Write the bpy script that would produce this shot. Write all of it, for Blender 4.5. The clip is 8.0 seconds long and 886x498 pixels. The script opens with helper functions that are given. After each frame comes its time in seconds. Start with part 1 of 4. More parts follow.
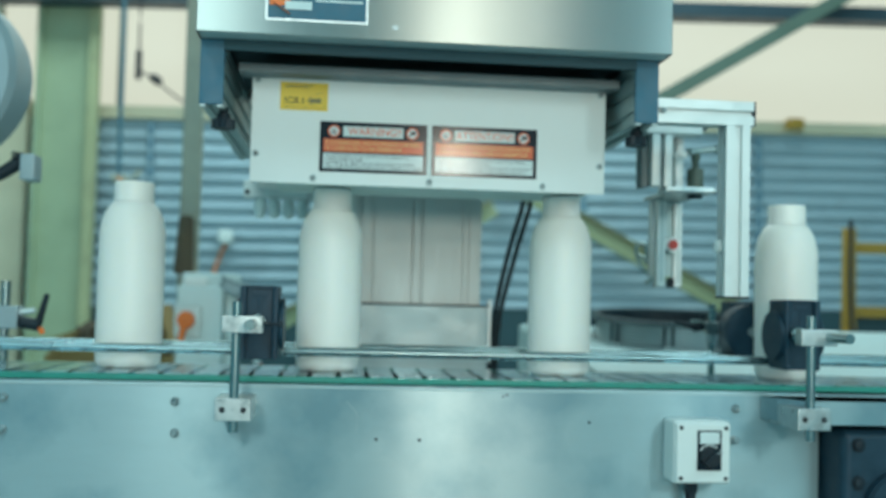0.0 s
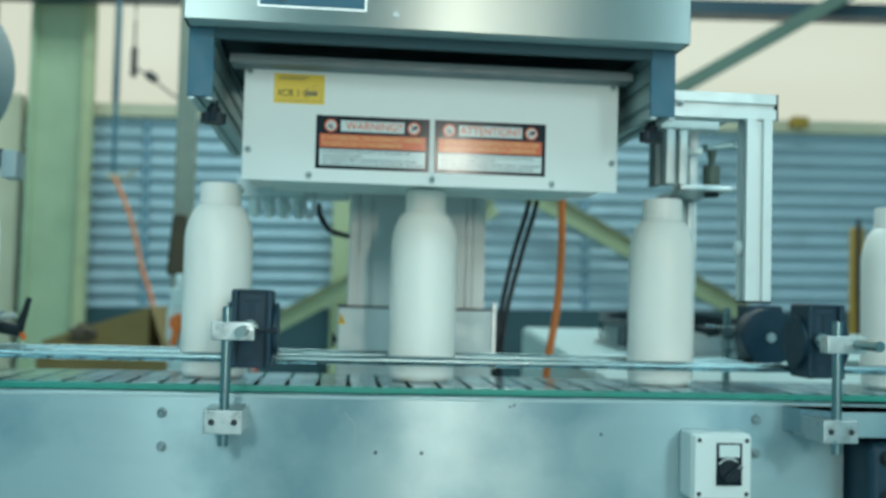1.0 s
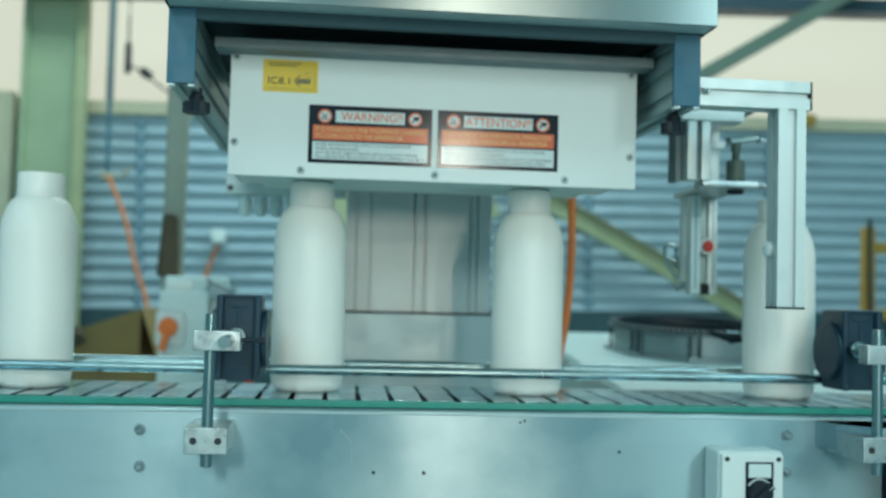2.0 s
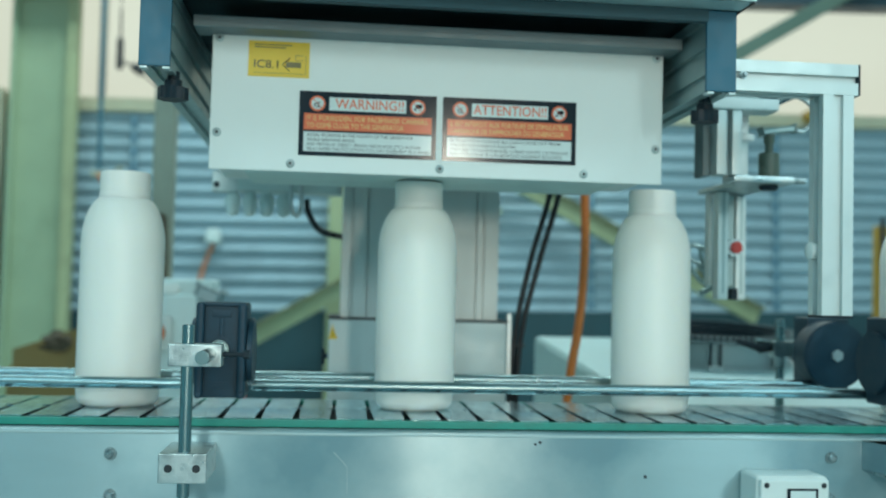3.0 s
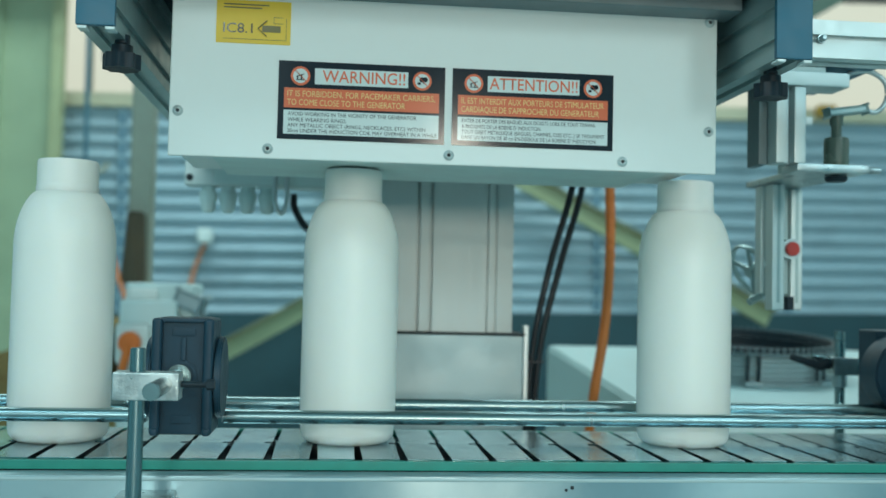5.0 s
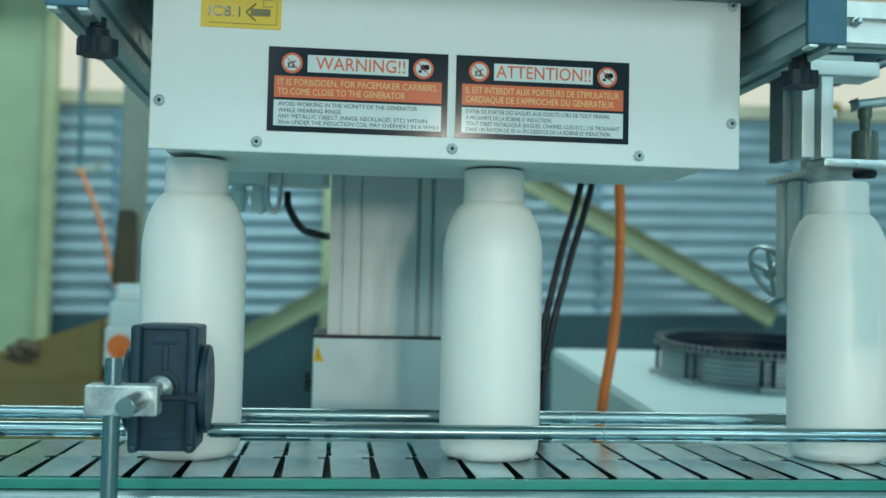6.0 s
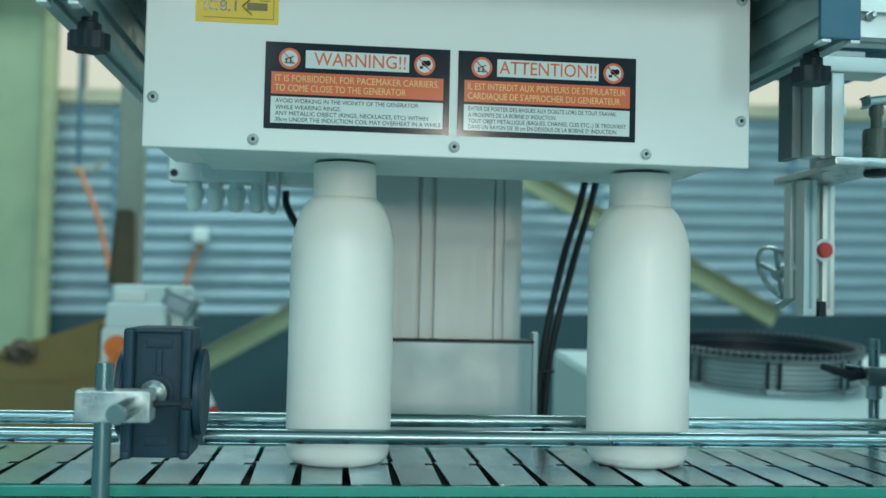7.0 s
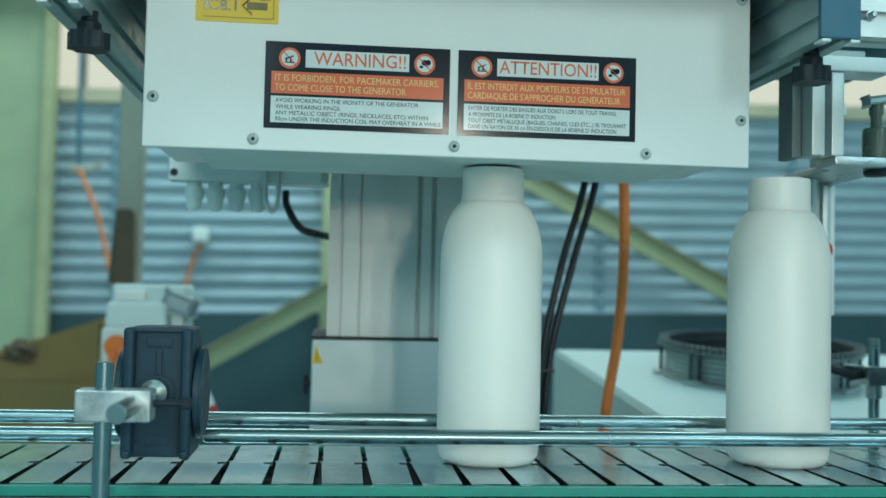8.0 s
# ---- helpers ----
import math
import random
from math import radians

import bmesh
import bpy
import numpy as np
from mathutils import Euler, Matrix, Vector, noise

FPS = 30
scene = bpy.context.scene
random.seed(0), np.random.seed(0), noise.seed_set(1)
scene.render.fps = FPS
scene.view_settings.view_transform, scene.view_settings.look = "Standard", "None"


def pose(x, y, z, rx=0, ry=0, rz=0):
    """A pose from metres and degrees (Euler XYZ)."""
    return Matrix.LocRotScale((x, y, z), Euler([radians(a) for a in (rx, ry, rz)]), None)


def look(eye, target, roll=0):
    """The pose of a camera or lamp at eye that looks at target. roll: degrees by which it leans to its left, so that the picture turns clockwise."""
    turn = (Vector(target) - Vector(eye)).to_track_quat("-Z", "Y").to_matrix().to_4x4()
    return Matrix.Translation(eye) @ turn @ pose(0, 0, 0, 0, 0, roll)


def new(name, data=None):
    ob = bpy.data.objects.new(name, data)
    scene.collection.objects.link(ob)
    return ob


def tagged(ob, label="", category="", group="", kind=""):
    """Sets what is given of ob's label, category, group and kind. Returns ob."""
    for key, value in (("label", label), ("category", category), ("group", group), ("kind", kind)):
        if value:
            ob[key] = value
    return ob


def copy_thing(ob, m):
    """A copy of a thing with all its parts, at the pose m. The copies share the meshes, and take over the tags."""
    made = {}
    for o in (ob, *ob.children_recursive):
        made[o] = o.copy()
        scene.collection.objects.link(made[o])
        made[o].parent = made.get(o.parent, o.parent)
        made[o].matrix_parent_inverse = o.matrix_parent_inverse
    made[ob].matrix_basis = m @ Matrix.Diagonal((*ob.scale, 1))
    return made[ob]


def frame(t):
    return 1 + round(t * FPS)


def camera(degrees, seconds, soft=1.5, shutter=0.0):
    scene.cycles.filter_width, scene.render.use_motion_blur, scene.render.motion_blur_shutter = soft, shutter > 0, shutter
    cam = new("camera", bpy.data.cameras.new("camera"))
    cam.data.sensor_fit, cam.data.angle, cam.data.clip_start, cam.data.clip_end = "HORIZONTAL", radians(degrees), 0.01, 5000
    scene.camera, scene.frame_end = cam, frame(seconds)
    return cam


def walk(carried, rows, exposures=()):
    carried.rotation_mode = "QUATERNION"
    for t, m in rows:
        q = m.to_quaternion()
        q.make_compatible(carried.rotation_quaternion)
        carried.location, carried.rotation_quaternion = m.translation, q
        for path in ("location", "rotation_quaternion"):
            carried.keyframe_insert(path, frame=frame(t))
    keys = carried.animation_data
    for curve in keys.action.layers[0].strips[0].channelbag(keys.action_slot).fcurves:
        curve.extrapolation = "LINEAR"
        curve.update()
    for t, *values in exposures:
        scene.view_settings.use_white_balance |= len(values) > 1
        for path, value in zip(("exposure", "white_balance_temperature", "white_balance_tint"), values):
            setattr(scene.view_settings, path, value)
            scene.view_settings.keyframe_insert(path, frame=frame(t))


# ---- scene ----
cam = camera(46.5, 8.0, soft=1.5)
cam.data.dof.use_dof = True
cam.data.dof.focus_distance = 0.82
cam.data.dof.aperture_fstop = 5.4
PATH = [
    (0, (-0.021, -1.367, 0.107), (0.18, 0.621, 0.201), 1.5),
    (0.5, (-0.02, -1.335, 0.109), (0.181, 0.653, 0.203), 1.5),
    (1, (-0.019, -1.291, 0.113), (0.184, 0.696, 0.206), 1.5),
    (1.5, (-0.016, -1.242, 0.116), (0.187, 0.746, 0.209), 1.5),
    (3, (-0.009, -1.068, 0.128), (0.198, 0.919, 0.219), 1.4),
    (3.5, (-0.006, -1.01, 0.132), (0.202, 0.977, 0.222), 1.4),
    (4, (-0.004, -0.959, 0.136), (0.206, 1.028, 0.224), 1.3),
    (4.5, (-0.002, -0.919, 0.138), (0.208, 1.068, 0.227), 1.3),
    (6, (0.004, -0.816, 0.144), (0.216, 1.17, 0.232), 1.3),
    (6.5, (0.005, -0.799, 0.145), (0.217, 1.188, 0.232), 1.3),
    (7, (0.005, -0.794, 0.146), (0.217, 1.193, 0.233), 1.3),
    (7.5, (0.005, -0.793, 0.146), (0.217, 1.193, 0.233), 1.3),
    (8, (0.005, -0.794, 0.146), (0.217, 1.193, 0.232), 1.3),
]
walk(cam, [(t, look(eye, target, roll)) for t, eye, target, roll in PATH])

# ---- light ----
SPEED = 0.1304          # metres a second along the conveyor
FLOOR = -0.95           # the chain's top is at z = 0
WALL_Y, BACK_Y, LEFT_X, RIGHT_X, ROOF = 4.3, -4.6, -4.2, 5.2, 3.2
scene.view_settings.exposure = 0.10

world = bpy.data.worlds.new("sky")
scene.world = world
world.use_nodes = True
wn = world.node_tree
sky = wn.nodes.new("ShaderNodeTexSky")
sky.sky_type, sky.sun_disc = "NISHITA", False
sky.sun_elevation, sky.sun_rotation = radians(48), radians(200)
wn.links.new(sky.outputs[0], wn.nodes["Background"].inputs[0])
wn.nodes["Background"].inputs[1].default_value = 0.15


def area(name, m, sx, sy, power, colour):
    lamp = bpy.data.lights.new(name, "AREA")
    lamp.shape, lamp.size, lamp.size_y, lamp.energy, lamp.color = "RECTANGLE", sx, sy, power, colour
    ob = new(name, lamp)
    ob.matrix_world = m
    return ob


# daylight that enters by the window behind the camera and by the windows of the end walls, and added lamps under the
# roof
COOL, MILD, SOFT, WARM = (0.56, 0.90, 1.0), (0.72, 0.97, 0.97), (0.78, 0.99, 0.94), (1.0, 0.93, 0.78)
area("window_light", look((-0.86, BACK_Y - 0.02, 1.55), (-0.86, 0, 1.55)), 0.5, 0.8, 30, SOFT)
area("window_light", look((2.3, BACK_Y - 0.02, 1.85), (2.3, 0, 1.85)), 0.6, 0.8, 30, MILD)
area("window_light", look((0.55, BACK_Y - 0.02, 0.43), (0.55, 0, 0.43)), 0.17, 0.36, 17, WARM)
area("window_light", look((0.985, BACK_Y - 0.02, 0.43), (0.985, 0, 0.43)), 0.15, 0.36, 9, WARM)
area("window_light", look((0.63, BACK_Y - 0.02, 0.91), (0.63, 0, 0.91)), 0.12, 0.15, 9, WARM)
# unseen lamps added below the closed roof, for light from above
area("roof_light", look((-1.9, -2.6, ROOF - 0.05), (-1.9, -2.6, 0)), 1.5, 1.2, 44, COOL)
area("roof_light", look((2.4, -2.6, ROOF - 0.05), (2.4, -2.6, 0)), 1.5, 1.2, 42, COOL)
area("roof_light", look((0.3, 2.6, ROOF - 0.05), (0.3, 2.6, 0)), 4.0, 1.0, 120, MILD)


# ---- materials ----
def mat(name, colour, rough=0.5, metal=0.0, vary=0.12, scale=40.0, bump=0.0, bump_scale=300.0, stretch=(1, 1, 1), emit=0.0, stain=None, rough_vary=0.1, spec=0.5, sss=0.0, random_amount=0.0, brushed=0.0):
    m = bpy.data.materials.new(name)
    m.use_nodes = True
    nt = m.node_tree
    b = nt.nodes["Principled BSDF"]
    co = nt.nodes.new("ShaderNodeTexCoord")
    mp = nt.nodes.new("ShaderNodeMapping")
    mp.inputs["Scale"].default_value = stretch
    nt.links.new(co.outputs["Object"], mp.inputs[0])
    fine, broad = nt.nodes.new("ShaderNodeTexNoise"), nt.nodes.new("ShaderNodeTexNoise")
    fine.inputs["Scale"].default_value, fine.inputs["Detail"].default_value = scale, 6
    broad.inputs["Scale"].default_value, broad.inputs["Detail"].default_value = scale / 9, 3
    for n in (fine, broad):
        nt.links.new(mp.outputs[0], n.inputs["Vector"])
    add = nt.nodes.new("ShaderNodeMath")
    add.operation = "ADD"
    nt.links.new(fine.outputs[0], add.inputs[0])
    nt.links.new(broad.outputs[0], add.inputs[1])
    ramp = nt.nodes.new("ShaderNodeMapRange")
    ramp.inputs[1].default_value, ramp.inputs[2].default_value = 0.6, 1.4
    ramp.inputs[3].default_value, ramp.inputs[4].default_value = 1 - vary, 1 + vary
    nt.links.new(add.outputs[0], ramp.inputs[0])
    mul = nt.nodes.new("ShaderNodeMix")
    mul.data_type, mul.blend_type = "RGBA", "MULTIPLY"
    mul.inputs[0].default_value = 1
    mul.inputs[6].default_value = (*colour, 1)
    nt.links.new(ramp.outputs[0], mul.inputs[7])
    out = mul.outputs[2]
    if stain:
        st = nt.nodes.new("ShaderNodeTexNoise")
        st.inputs["Scale"].default_value, st.inputs["Detail"].default_value = stain[1], 8
        nt.links.new(co.outputs["Object"], st.inputs["Vector"])
        sr = nt.nodes.new("ShaderNodeMapRange")
        sr.inputs[1].default_value, sr.inputs[2].default_value = stain[2], stain[2] + 0.15
        nt.links.new(st.outputs[0], sr.inputs[0])
        mx = nt.nodes.new("ShaderNodeMix")
        mx.data_type = "RGBA"
        mx.inputs[7].default_value = (*stain[0], 1)
        nt.links.new(out, mx.inputs[6])
        sm = nt.nodes.new("ShaderNodeMath")
        sm.operation = "MULTIPLY"
        sm.inputs[1].default_value = stain[3]
        nt.links.new(sr.outputs[0], sm.inputs[0])
        nt.links.new(sm.outputs[0], mx.inputs[0])
        out = mx.outputs[2]
    if random_amount:
        oi = nt.nodes.new("ShaderNodeObjectInfo")
        rr = nt.nodes.new("ShaderNodeMapRange")
        rr.inputs[3].default_value, rr.inputs[4].default_value = 1 - random_amount, 1 + random_amount
        nt.links.new(oi.outputs["Random"], rr.inputs[0])
        rm = nt.nodes.new("ShaderNodeMix")
        rm.data_type, rm.blend_type = "RGBA", "MULTIPLY"
        rm.inputs[0].default_value = 1
        nt.links.new(out, rm.inputs[6])
        nt.links.new(rr.outputs[0], rm.inputs[7])
        out = rm.outputs[2]
    nt.links.new(out, b.inputs["Base Color"])
    rv = nt.nodes.new("ShaderNodeMapRange")
    rv.inputs[1].default_value, rv.inputs[2].default_value = 0.3, 0.7
    rv.inputs[3].default_value, rv.inputs[4].default_value = max(0.02, rough - rough_vary), min(1, rough + rough_vary)
    nt.links.new(fine.outputs[0], rv.inputs[0])
    nt.links.new(rv.outputs[0], b.inputs["Roughness"])
    b.inputs["Metallic"].default_value = metal
    b.inputs["Specular IOR Level"].default_value = spec
    if sss:
        b.inputs["Subsurface Weight"].default_value = sss
        b.inputs["Subsurface Radius"].default_value = (0.012, 0.012, 0.01)
        b.inputs["Subsurface Scale"].default_value = 1.0
    if bump:
        bn = nt.nodes.new("ShaderNodeTexNoise")
        bn.inputs["Scale"].default_value, bn.inputs["Detail"].default_value = bump_scale, 4
        nt.links.new(mp.outputs[0], bn.inputs["Vector"])
        bp = nt.nodes.new("ShaderNodeBump")
        bp.inputs["Strength"].default_value, bp.inputs["Distance"].default_value = bump, 0.001
        nt.links.new(bn.outputs[0], bp.inputs["Height"])
        nt.links.new(bp.outputs[0], b.inputs["Normal"])
    if brushed:
        tg = nt.nodes.new("ShaderNodeCombineXYZ")
        tg.inputs[2].default_value = 1
        nt.links.new(tg.outputs[0], b.inputs["Tangent"])
        b.inputs["Anisotropic"].default_value = brushed
    if emit:
        b.inputs["Emission Color"].default_value = (*colour, 1)
        b.inputs["Emission Strength"].default_value = emit
    return m


M_steel = mat("brushed_stainless", (0.35, 0.46, 0.475), 0.30, 0.36, 0.05, 24, 0.0, 500, (0.5, 2, 2), stain=((0.17, 0.29, 0.33), 6, 0.47, 0.75), rough_vary=0.01, brushed=0.99)
M_hood = mat("brushed_hood_steel", (0.35, 0.40, 0.39), 0.34, 1.0, 0.02, 30, 0.0, 500, (8, 8, 0.3), rough_vary=0.01, brushed=0.99)
M_chrome = mat("polished_rod_steel", (0.25, 0.34, 0.35), 0.27, 1.0, 0.02, 6, rough_vary=0.005)
M_slat = mat("chain_steel", (0.54, 0.73, 0.79), 0.17, 1.0, 0.18, 60, 0.2, 300, (1, 4, 1), stain=((0.24, 0.36, 0.42), 22, 0.47, 0.65), random_amount=0.26)
M_green = mat("green_wear_strip", (0.02, 0.26, 0.20), 0.45, 0.0, 0.15, 60)
M_alu = mat("anodised_aluminium", (0.62, 0.66, 0.66), 0.42, 0.9, 0.06, 80, 0.05, 600, (6, 6, 0.4))
M_alu_white = mat("bright_aluminium_profile", (0.60, 0.66, 0.65), 0.45, 0.5, 0.05, 60)
M_alublock = mat("milled_aluminium", (0.52, 0.58, 0.58), 0.36, 0.85, 0.14, 120, 0.2, 500, stain=((0.2, 0.25, 0.26), 60, 0.54, 0.7))
M_white = mat("white_powder_coat", (0.73, 0.77, 0.74), 0.38, 0.0, 0.03, 14, 0.0, 900, rough_vary=0.03)
M_lip = mat("satin_folded_lip", (0.40, 0.50, 0.50), 0.5, 0.2, 0.08, 30)
M_under = mat("grey_insulating_plate", (0.62, 0.74, 0.70), 0.5, 0.0, 0.15, 30)
M_bottle = mat("white_polyethylene", (0.94, 0.875, 0.80), 0.40, 0.0, 0.01, 30, 0.0, 700, sss=0.25)
M_blue = mat("blue_plastic_cap", (0.02, 0.12, 0.18), 0.5, 0.0, 0.08, 60)
M_dark = mat("black_plastic", (0.014, 0.024, 0.032), 0.5, 0.0, 0.2, 80, 0.05, 500, spec=0.25)
M_navy = mat("navy_plastic_housing", (0.016, 0.045, 0.068), 0.42, 0.0, 0.2, 60, 0.05, 500, spec=0.28)
M_profile = mat("grey_green_profile", (0.32, 0.42, 0.42), 0.42, 0.5, 0.08, 60)
M_rail = mat("grey_edge_rail", (0.17, 0.22, 0.23), 0.5, 0.3, 0.08, 30)
# near-black that paints the shade in slots, holes and gaps
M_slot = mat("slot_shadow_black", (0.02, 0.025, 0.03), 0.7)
M_col = mat("column_cover_alu", (0.57, 0.62, 0.61), 0.5, 0.35, 0.03, 30, 0.0, 500, (6, 6, 0.4), rough_vary=0.03)
M_base = mat("light_grey_sheet", (0.50, 0.60, 0.61), 0.45, 0.2, 0.05, 30)
M_yellow = mat("yellow_sticker", (0.80, 0.52, 0.02), 0.4, 0, 0.04, 60, rough_vary=0.005, spec=0.42)
M_sblack = mat("sticker_black", (0.012, 0.018, 0.026), 0.13, 0, 0.1, 60, rough_vary=0.005, spec=0.24)
M_swhite = mat("sticker_white", (0.70, 0.76, 0.74), 0.13, 0, 0.03, 60, rough_vary=0.005, spec=0.24)
M_sred = mat("sticker_orange_red", (0.80, 0.18, 0.09), 0.13, 0, 0.05, 60, rough_vary=0.005, spec=0.24)
M_scream = mat("sticker_cream_print", (0.86, 0.60, 0.22), 0.4, rough_vary=0.005, spec=0.42)
M_olive = mat("sticker_olive_print", (0.16, 0.13, 0.03), 0.4)
M_orange = mat("orange_plastic", (0.80, 0.17, 0.02), 0.4, 0, 0.1, 40)
M_red = mat("red_plastic_cap", (0.5, 0.03, 0.02), 0.4)
M_orangehose = mat("orange_hose", (0.80, 0.21, 0.04), 0.45, 0, 0.12, 30)
M_black_cable = mat("black_cable", (0.012, 0.014, 0.018), 0.45)
M_bluecable = mat("blue_grey_cable", (0.05, 0.14, 0.19), 0.5)
M_siding = mat("corrugated_blue_grey_sheet", (0.37, 0.49, 0.55), 0.5, 0.1, 0.10, 6, 0.0, 300, (0.4, 1, 3), stain=((0.22, 0.29, 0.33), 3, 0.55, 0.4))
M_strip = mat("dark_blue_strip_sheet", (0.13, 0.24, 0.31), 0.5, 0.1, 0.12, 8)
# colour of the low wall; also stands for the shade under the hood
M_plinth = mat("dark_teal_wall_and_hood_shade", (0.03, 0.075, 0.09), 0.8, 0, 0.25, 4, 0.3, 60)
M_sill = mat("tan_painted_sill", (0.58, 0.53, 0.38), 0.6, 0, 0.12, 6)
M_greenpaint = mat("pale_green_painted_steel", (0.34, 0.42, 0.27), 0.5, 0, 0.10, 8, stain=((0.24, 0.31, 0.19), 5, 0.58, 0.4))
M_tanpost = mat("weathered_tan_post", (0.34, 0.34, 0.27), 0.6, 0, 0.2, 14)
M_brace = mat("pale_green_brace_paint", (0.34, 0.38, 0.22), 0.5, 0, 0.1, 10)
M_yellowframe = mat("ochre_painted_frame", (0.40, 0.23, 0.03), 0.5, 0, 0.15, 12)
M_carton = mat("brown_cardboard", (0.26, 0.17, 0.06), 0.8, 0, 0.15, 14, 0.1, 200)
M_boxgrey = mat("light_blue_grey_plastic", (0.62, 0.73, 0.72), 0.5, 0, 0.06, 20)
M_table = mat("white_machine_cover", (0.45, 0.57, 0.57), 0.5, 0, 0.05, 12)
M_ring = mat("galvanised_ring", (0.42, 0.49, 0.50), 0.4, 0.7, 0.15, 30)
M_screw = mat("dark_zinc_screw", (0.50, 0.57, 0.56), 0.45, 0.3, 0.2, 200)
# darker copy of the brace paint, with the flange's shade in its colour
M_brace_shade = mat("brace_paint_in_shade", (0.22, 0.22, 0.12), 0.6, 0, 0.15, 12)
M_hallsteel = mat("grey_green_hall_steel", (0.10, 0.15, 0.12), 0.6, 0, 0.12, 8)
M_flange = mat("ochre_green_flange_paint", (0.40, 0.42, 0.24), 0.5, 0, 0.12, 8, stain=((0.28, 0.28, 0.17), 6, 0.55, 0.5))
M_bolt = mat("dull_bolt_steel", (0.32, 0.39, 0.40), 0.33, 0.8, 0.2, 80)
M_brown = mat("dark_brown_wrap", (0.085, 0.06, 0.035), 0.8, 0, 0.3, 20, 0.3, 80)
M_floor = mat("concrete_floor", (0.40, 0.49, 0.49), 0.6, 0, 0.2, 5, 0.2, 60, stain=((0.26, 0.32, 0.33), 2, 0.5, 0.6))
M_hallwall = mat("painted_hall_wall", (0.32, 0.58, 0.64), 0.8, 0, 0.1, 3)
M_roof = mat("sheet_roof", (0.34, 0.57, 0.62), 0.6, 0, 0.1, 4)
M_beam = mat("dark_painted_beam", (0.03, 0.06, 0.08), 0.5, 0, 0.1, 8)
M_sky = mat("bright_daylight", (0.12, 0.12, 0.11), 0.9, vary=0.02)
M_sky.node_tree.nodes["Principled BSDF"].inputs["Emission Color"].default_value = (0.66, 0.69, 0.56, 1)
M_sky.node_tree.nodes["Principled BSDF"].inputs["Emission Strength"].default_value = 0.88
M_drum = mat("grey_blue_drum", (0.30, 0.38, 0.40), 0.45, 0.2, 0.1, 20)
M_glassy = mat("brown_oil_glass", (0.11, 0.13, 0.10), 0.2)


# ---- building helpers ----
def soften(me, limit=math.cos(radians(40))):
    """Smooth normals weighted by face area, so that flat faces stay flat beside their rounded edges."""
    at = [[] for _ in me.vertices]
    faces = [(p.normal.copy(), p.area) for p in me.polygons]
    for p in me.polygons:
        for v in p.vertices:
            at[v].append(p.index)
    out = []
    for p in me.polygons:
        n = faces[p.index][0]
        for v in p.vertices:
            total = Vector((0, 0, 0))
            for f in at[v]:
                if faces[f][0].dot(n) > limit:
                    total += faces[f][0] * faces[f][1]
            out.append(total.normalized() if total.length > 0 else n)
    me.normals_split_custom_set(out)


def obj(name, bm, material, parent=None, smooth=False):
    me = bpy.data.meshes.new(name)
    bm.to_mesh(me)
    bm.free()
    me.materials.append(material)
    if smooth:
        for p in me.polygons:
            p.use_smooth = True
        soften(me)
    ob = new(name, me)
    ob.parent = parent
    return ob


def part(name, bm, material, parent, label="", smooth=True):
    ob = obj(name, bm, material, parent, smooth)
    if label:
        tagged(ob, label)
    return ob


def thing(name, label, category, at=(0, 0, 0), group="", kind=""):
    ob = new(name)
    ob.location = at
    ob.empty_display_size = 0.05
    return tagged(ob, label, category, group, kind)


def join(*bms):
    out = bms[0]
    for b in bms[1:]:
        me = bpy.data.meshes.new("tmp")
        b.to_mesh(me)
        b.free()
        out.from_mesh(me)
        bpy.data.meshes.remove(me)
    return out


def box(x0, x1, y0, y1, z0, z1, bevel=0.0, seg=2):
    bm = bmesh.new()
    bmesh.ops.create_cube(bm, size=1)
    for v in bm.verts:
        v.co = Vector(((x0 + x1) / 2 + v.co.x * (x1 - x0), (y0 + y1) / 2 + v.co.y * (y1 - y0), (z0 + z1) / 2 + v.co.z * (z1 - z0)))
    if bevel:
        bmesh.ops.bevel(bm, geom=bm.edges[:], offset=bevel, segments=seg, affect="EDGES", profile=0.5)
    return bm


def rod(a, b, r, n=20, r2=None, bevel=0.0):
    a, b = Vector(a), Vector(b)
    bm = bmesh.new()
    bmesh.ops.create_cone(bm, cap_ends=True, segments=n, radius1=r, radius2=r if r2 is None else r2, depth=(b - a).length)
    if bevel:
        bmesh.ops.bevel(bm, geom=[e for e in bm.edges if len({round(v.co.z, 5) for v in e.verts}) == 1], offset=bevel, segments=2, affect="EDGES")
    bm.transform(Matrix.Translation((a + b) / 2) @ (b - a).to_track_quat("Z", "Y").to_matrix().to_4x4())
    return bm


def lathe(profile, n=48):
    bm = bmesh.new()
    rings = []
    for r, z in profile:
        rings.append([bm.verts.new((r * math.cos(2 * math.pi * i / n), r * math.sin(2 * math.pi * i / n), z)) for i in range(n)] if r > 1e-6 else [bm.verts.new((0, 0, z))])
    for a, b in zip(rings, rings[1:]):
        for i in range(n):
            j = (i + 1) % n
            if len(a) == 1:
                bm.faces.new((a[0], b[i], b[j]))
            elif len(b) == 1:
                bm.faces.new((a[i], a[j], b[0]))
            else:
                bm.faces.new((a[i], a[j], b[j], b[i]))
    bmesh.ops.recalc_face_normals(bm, faces=bm.faces[:])
    return bm


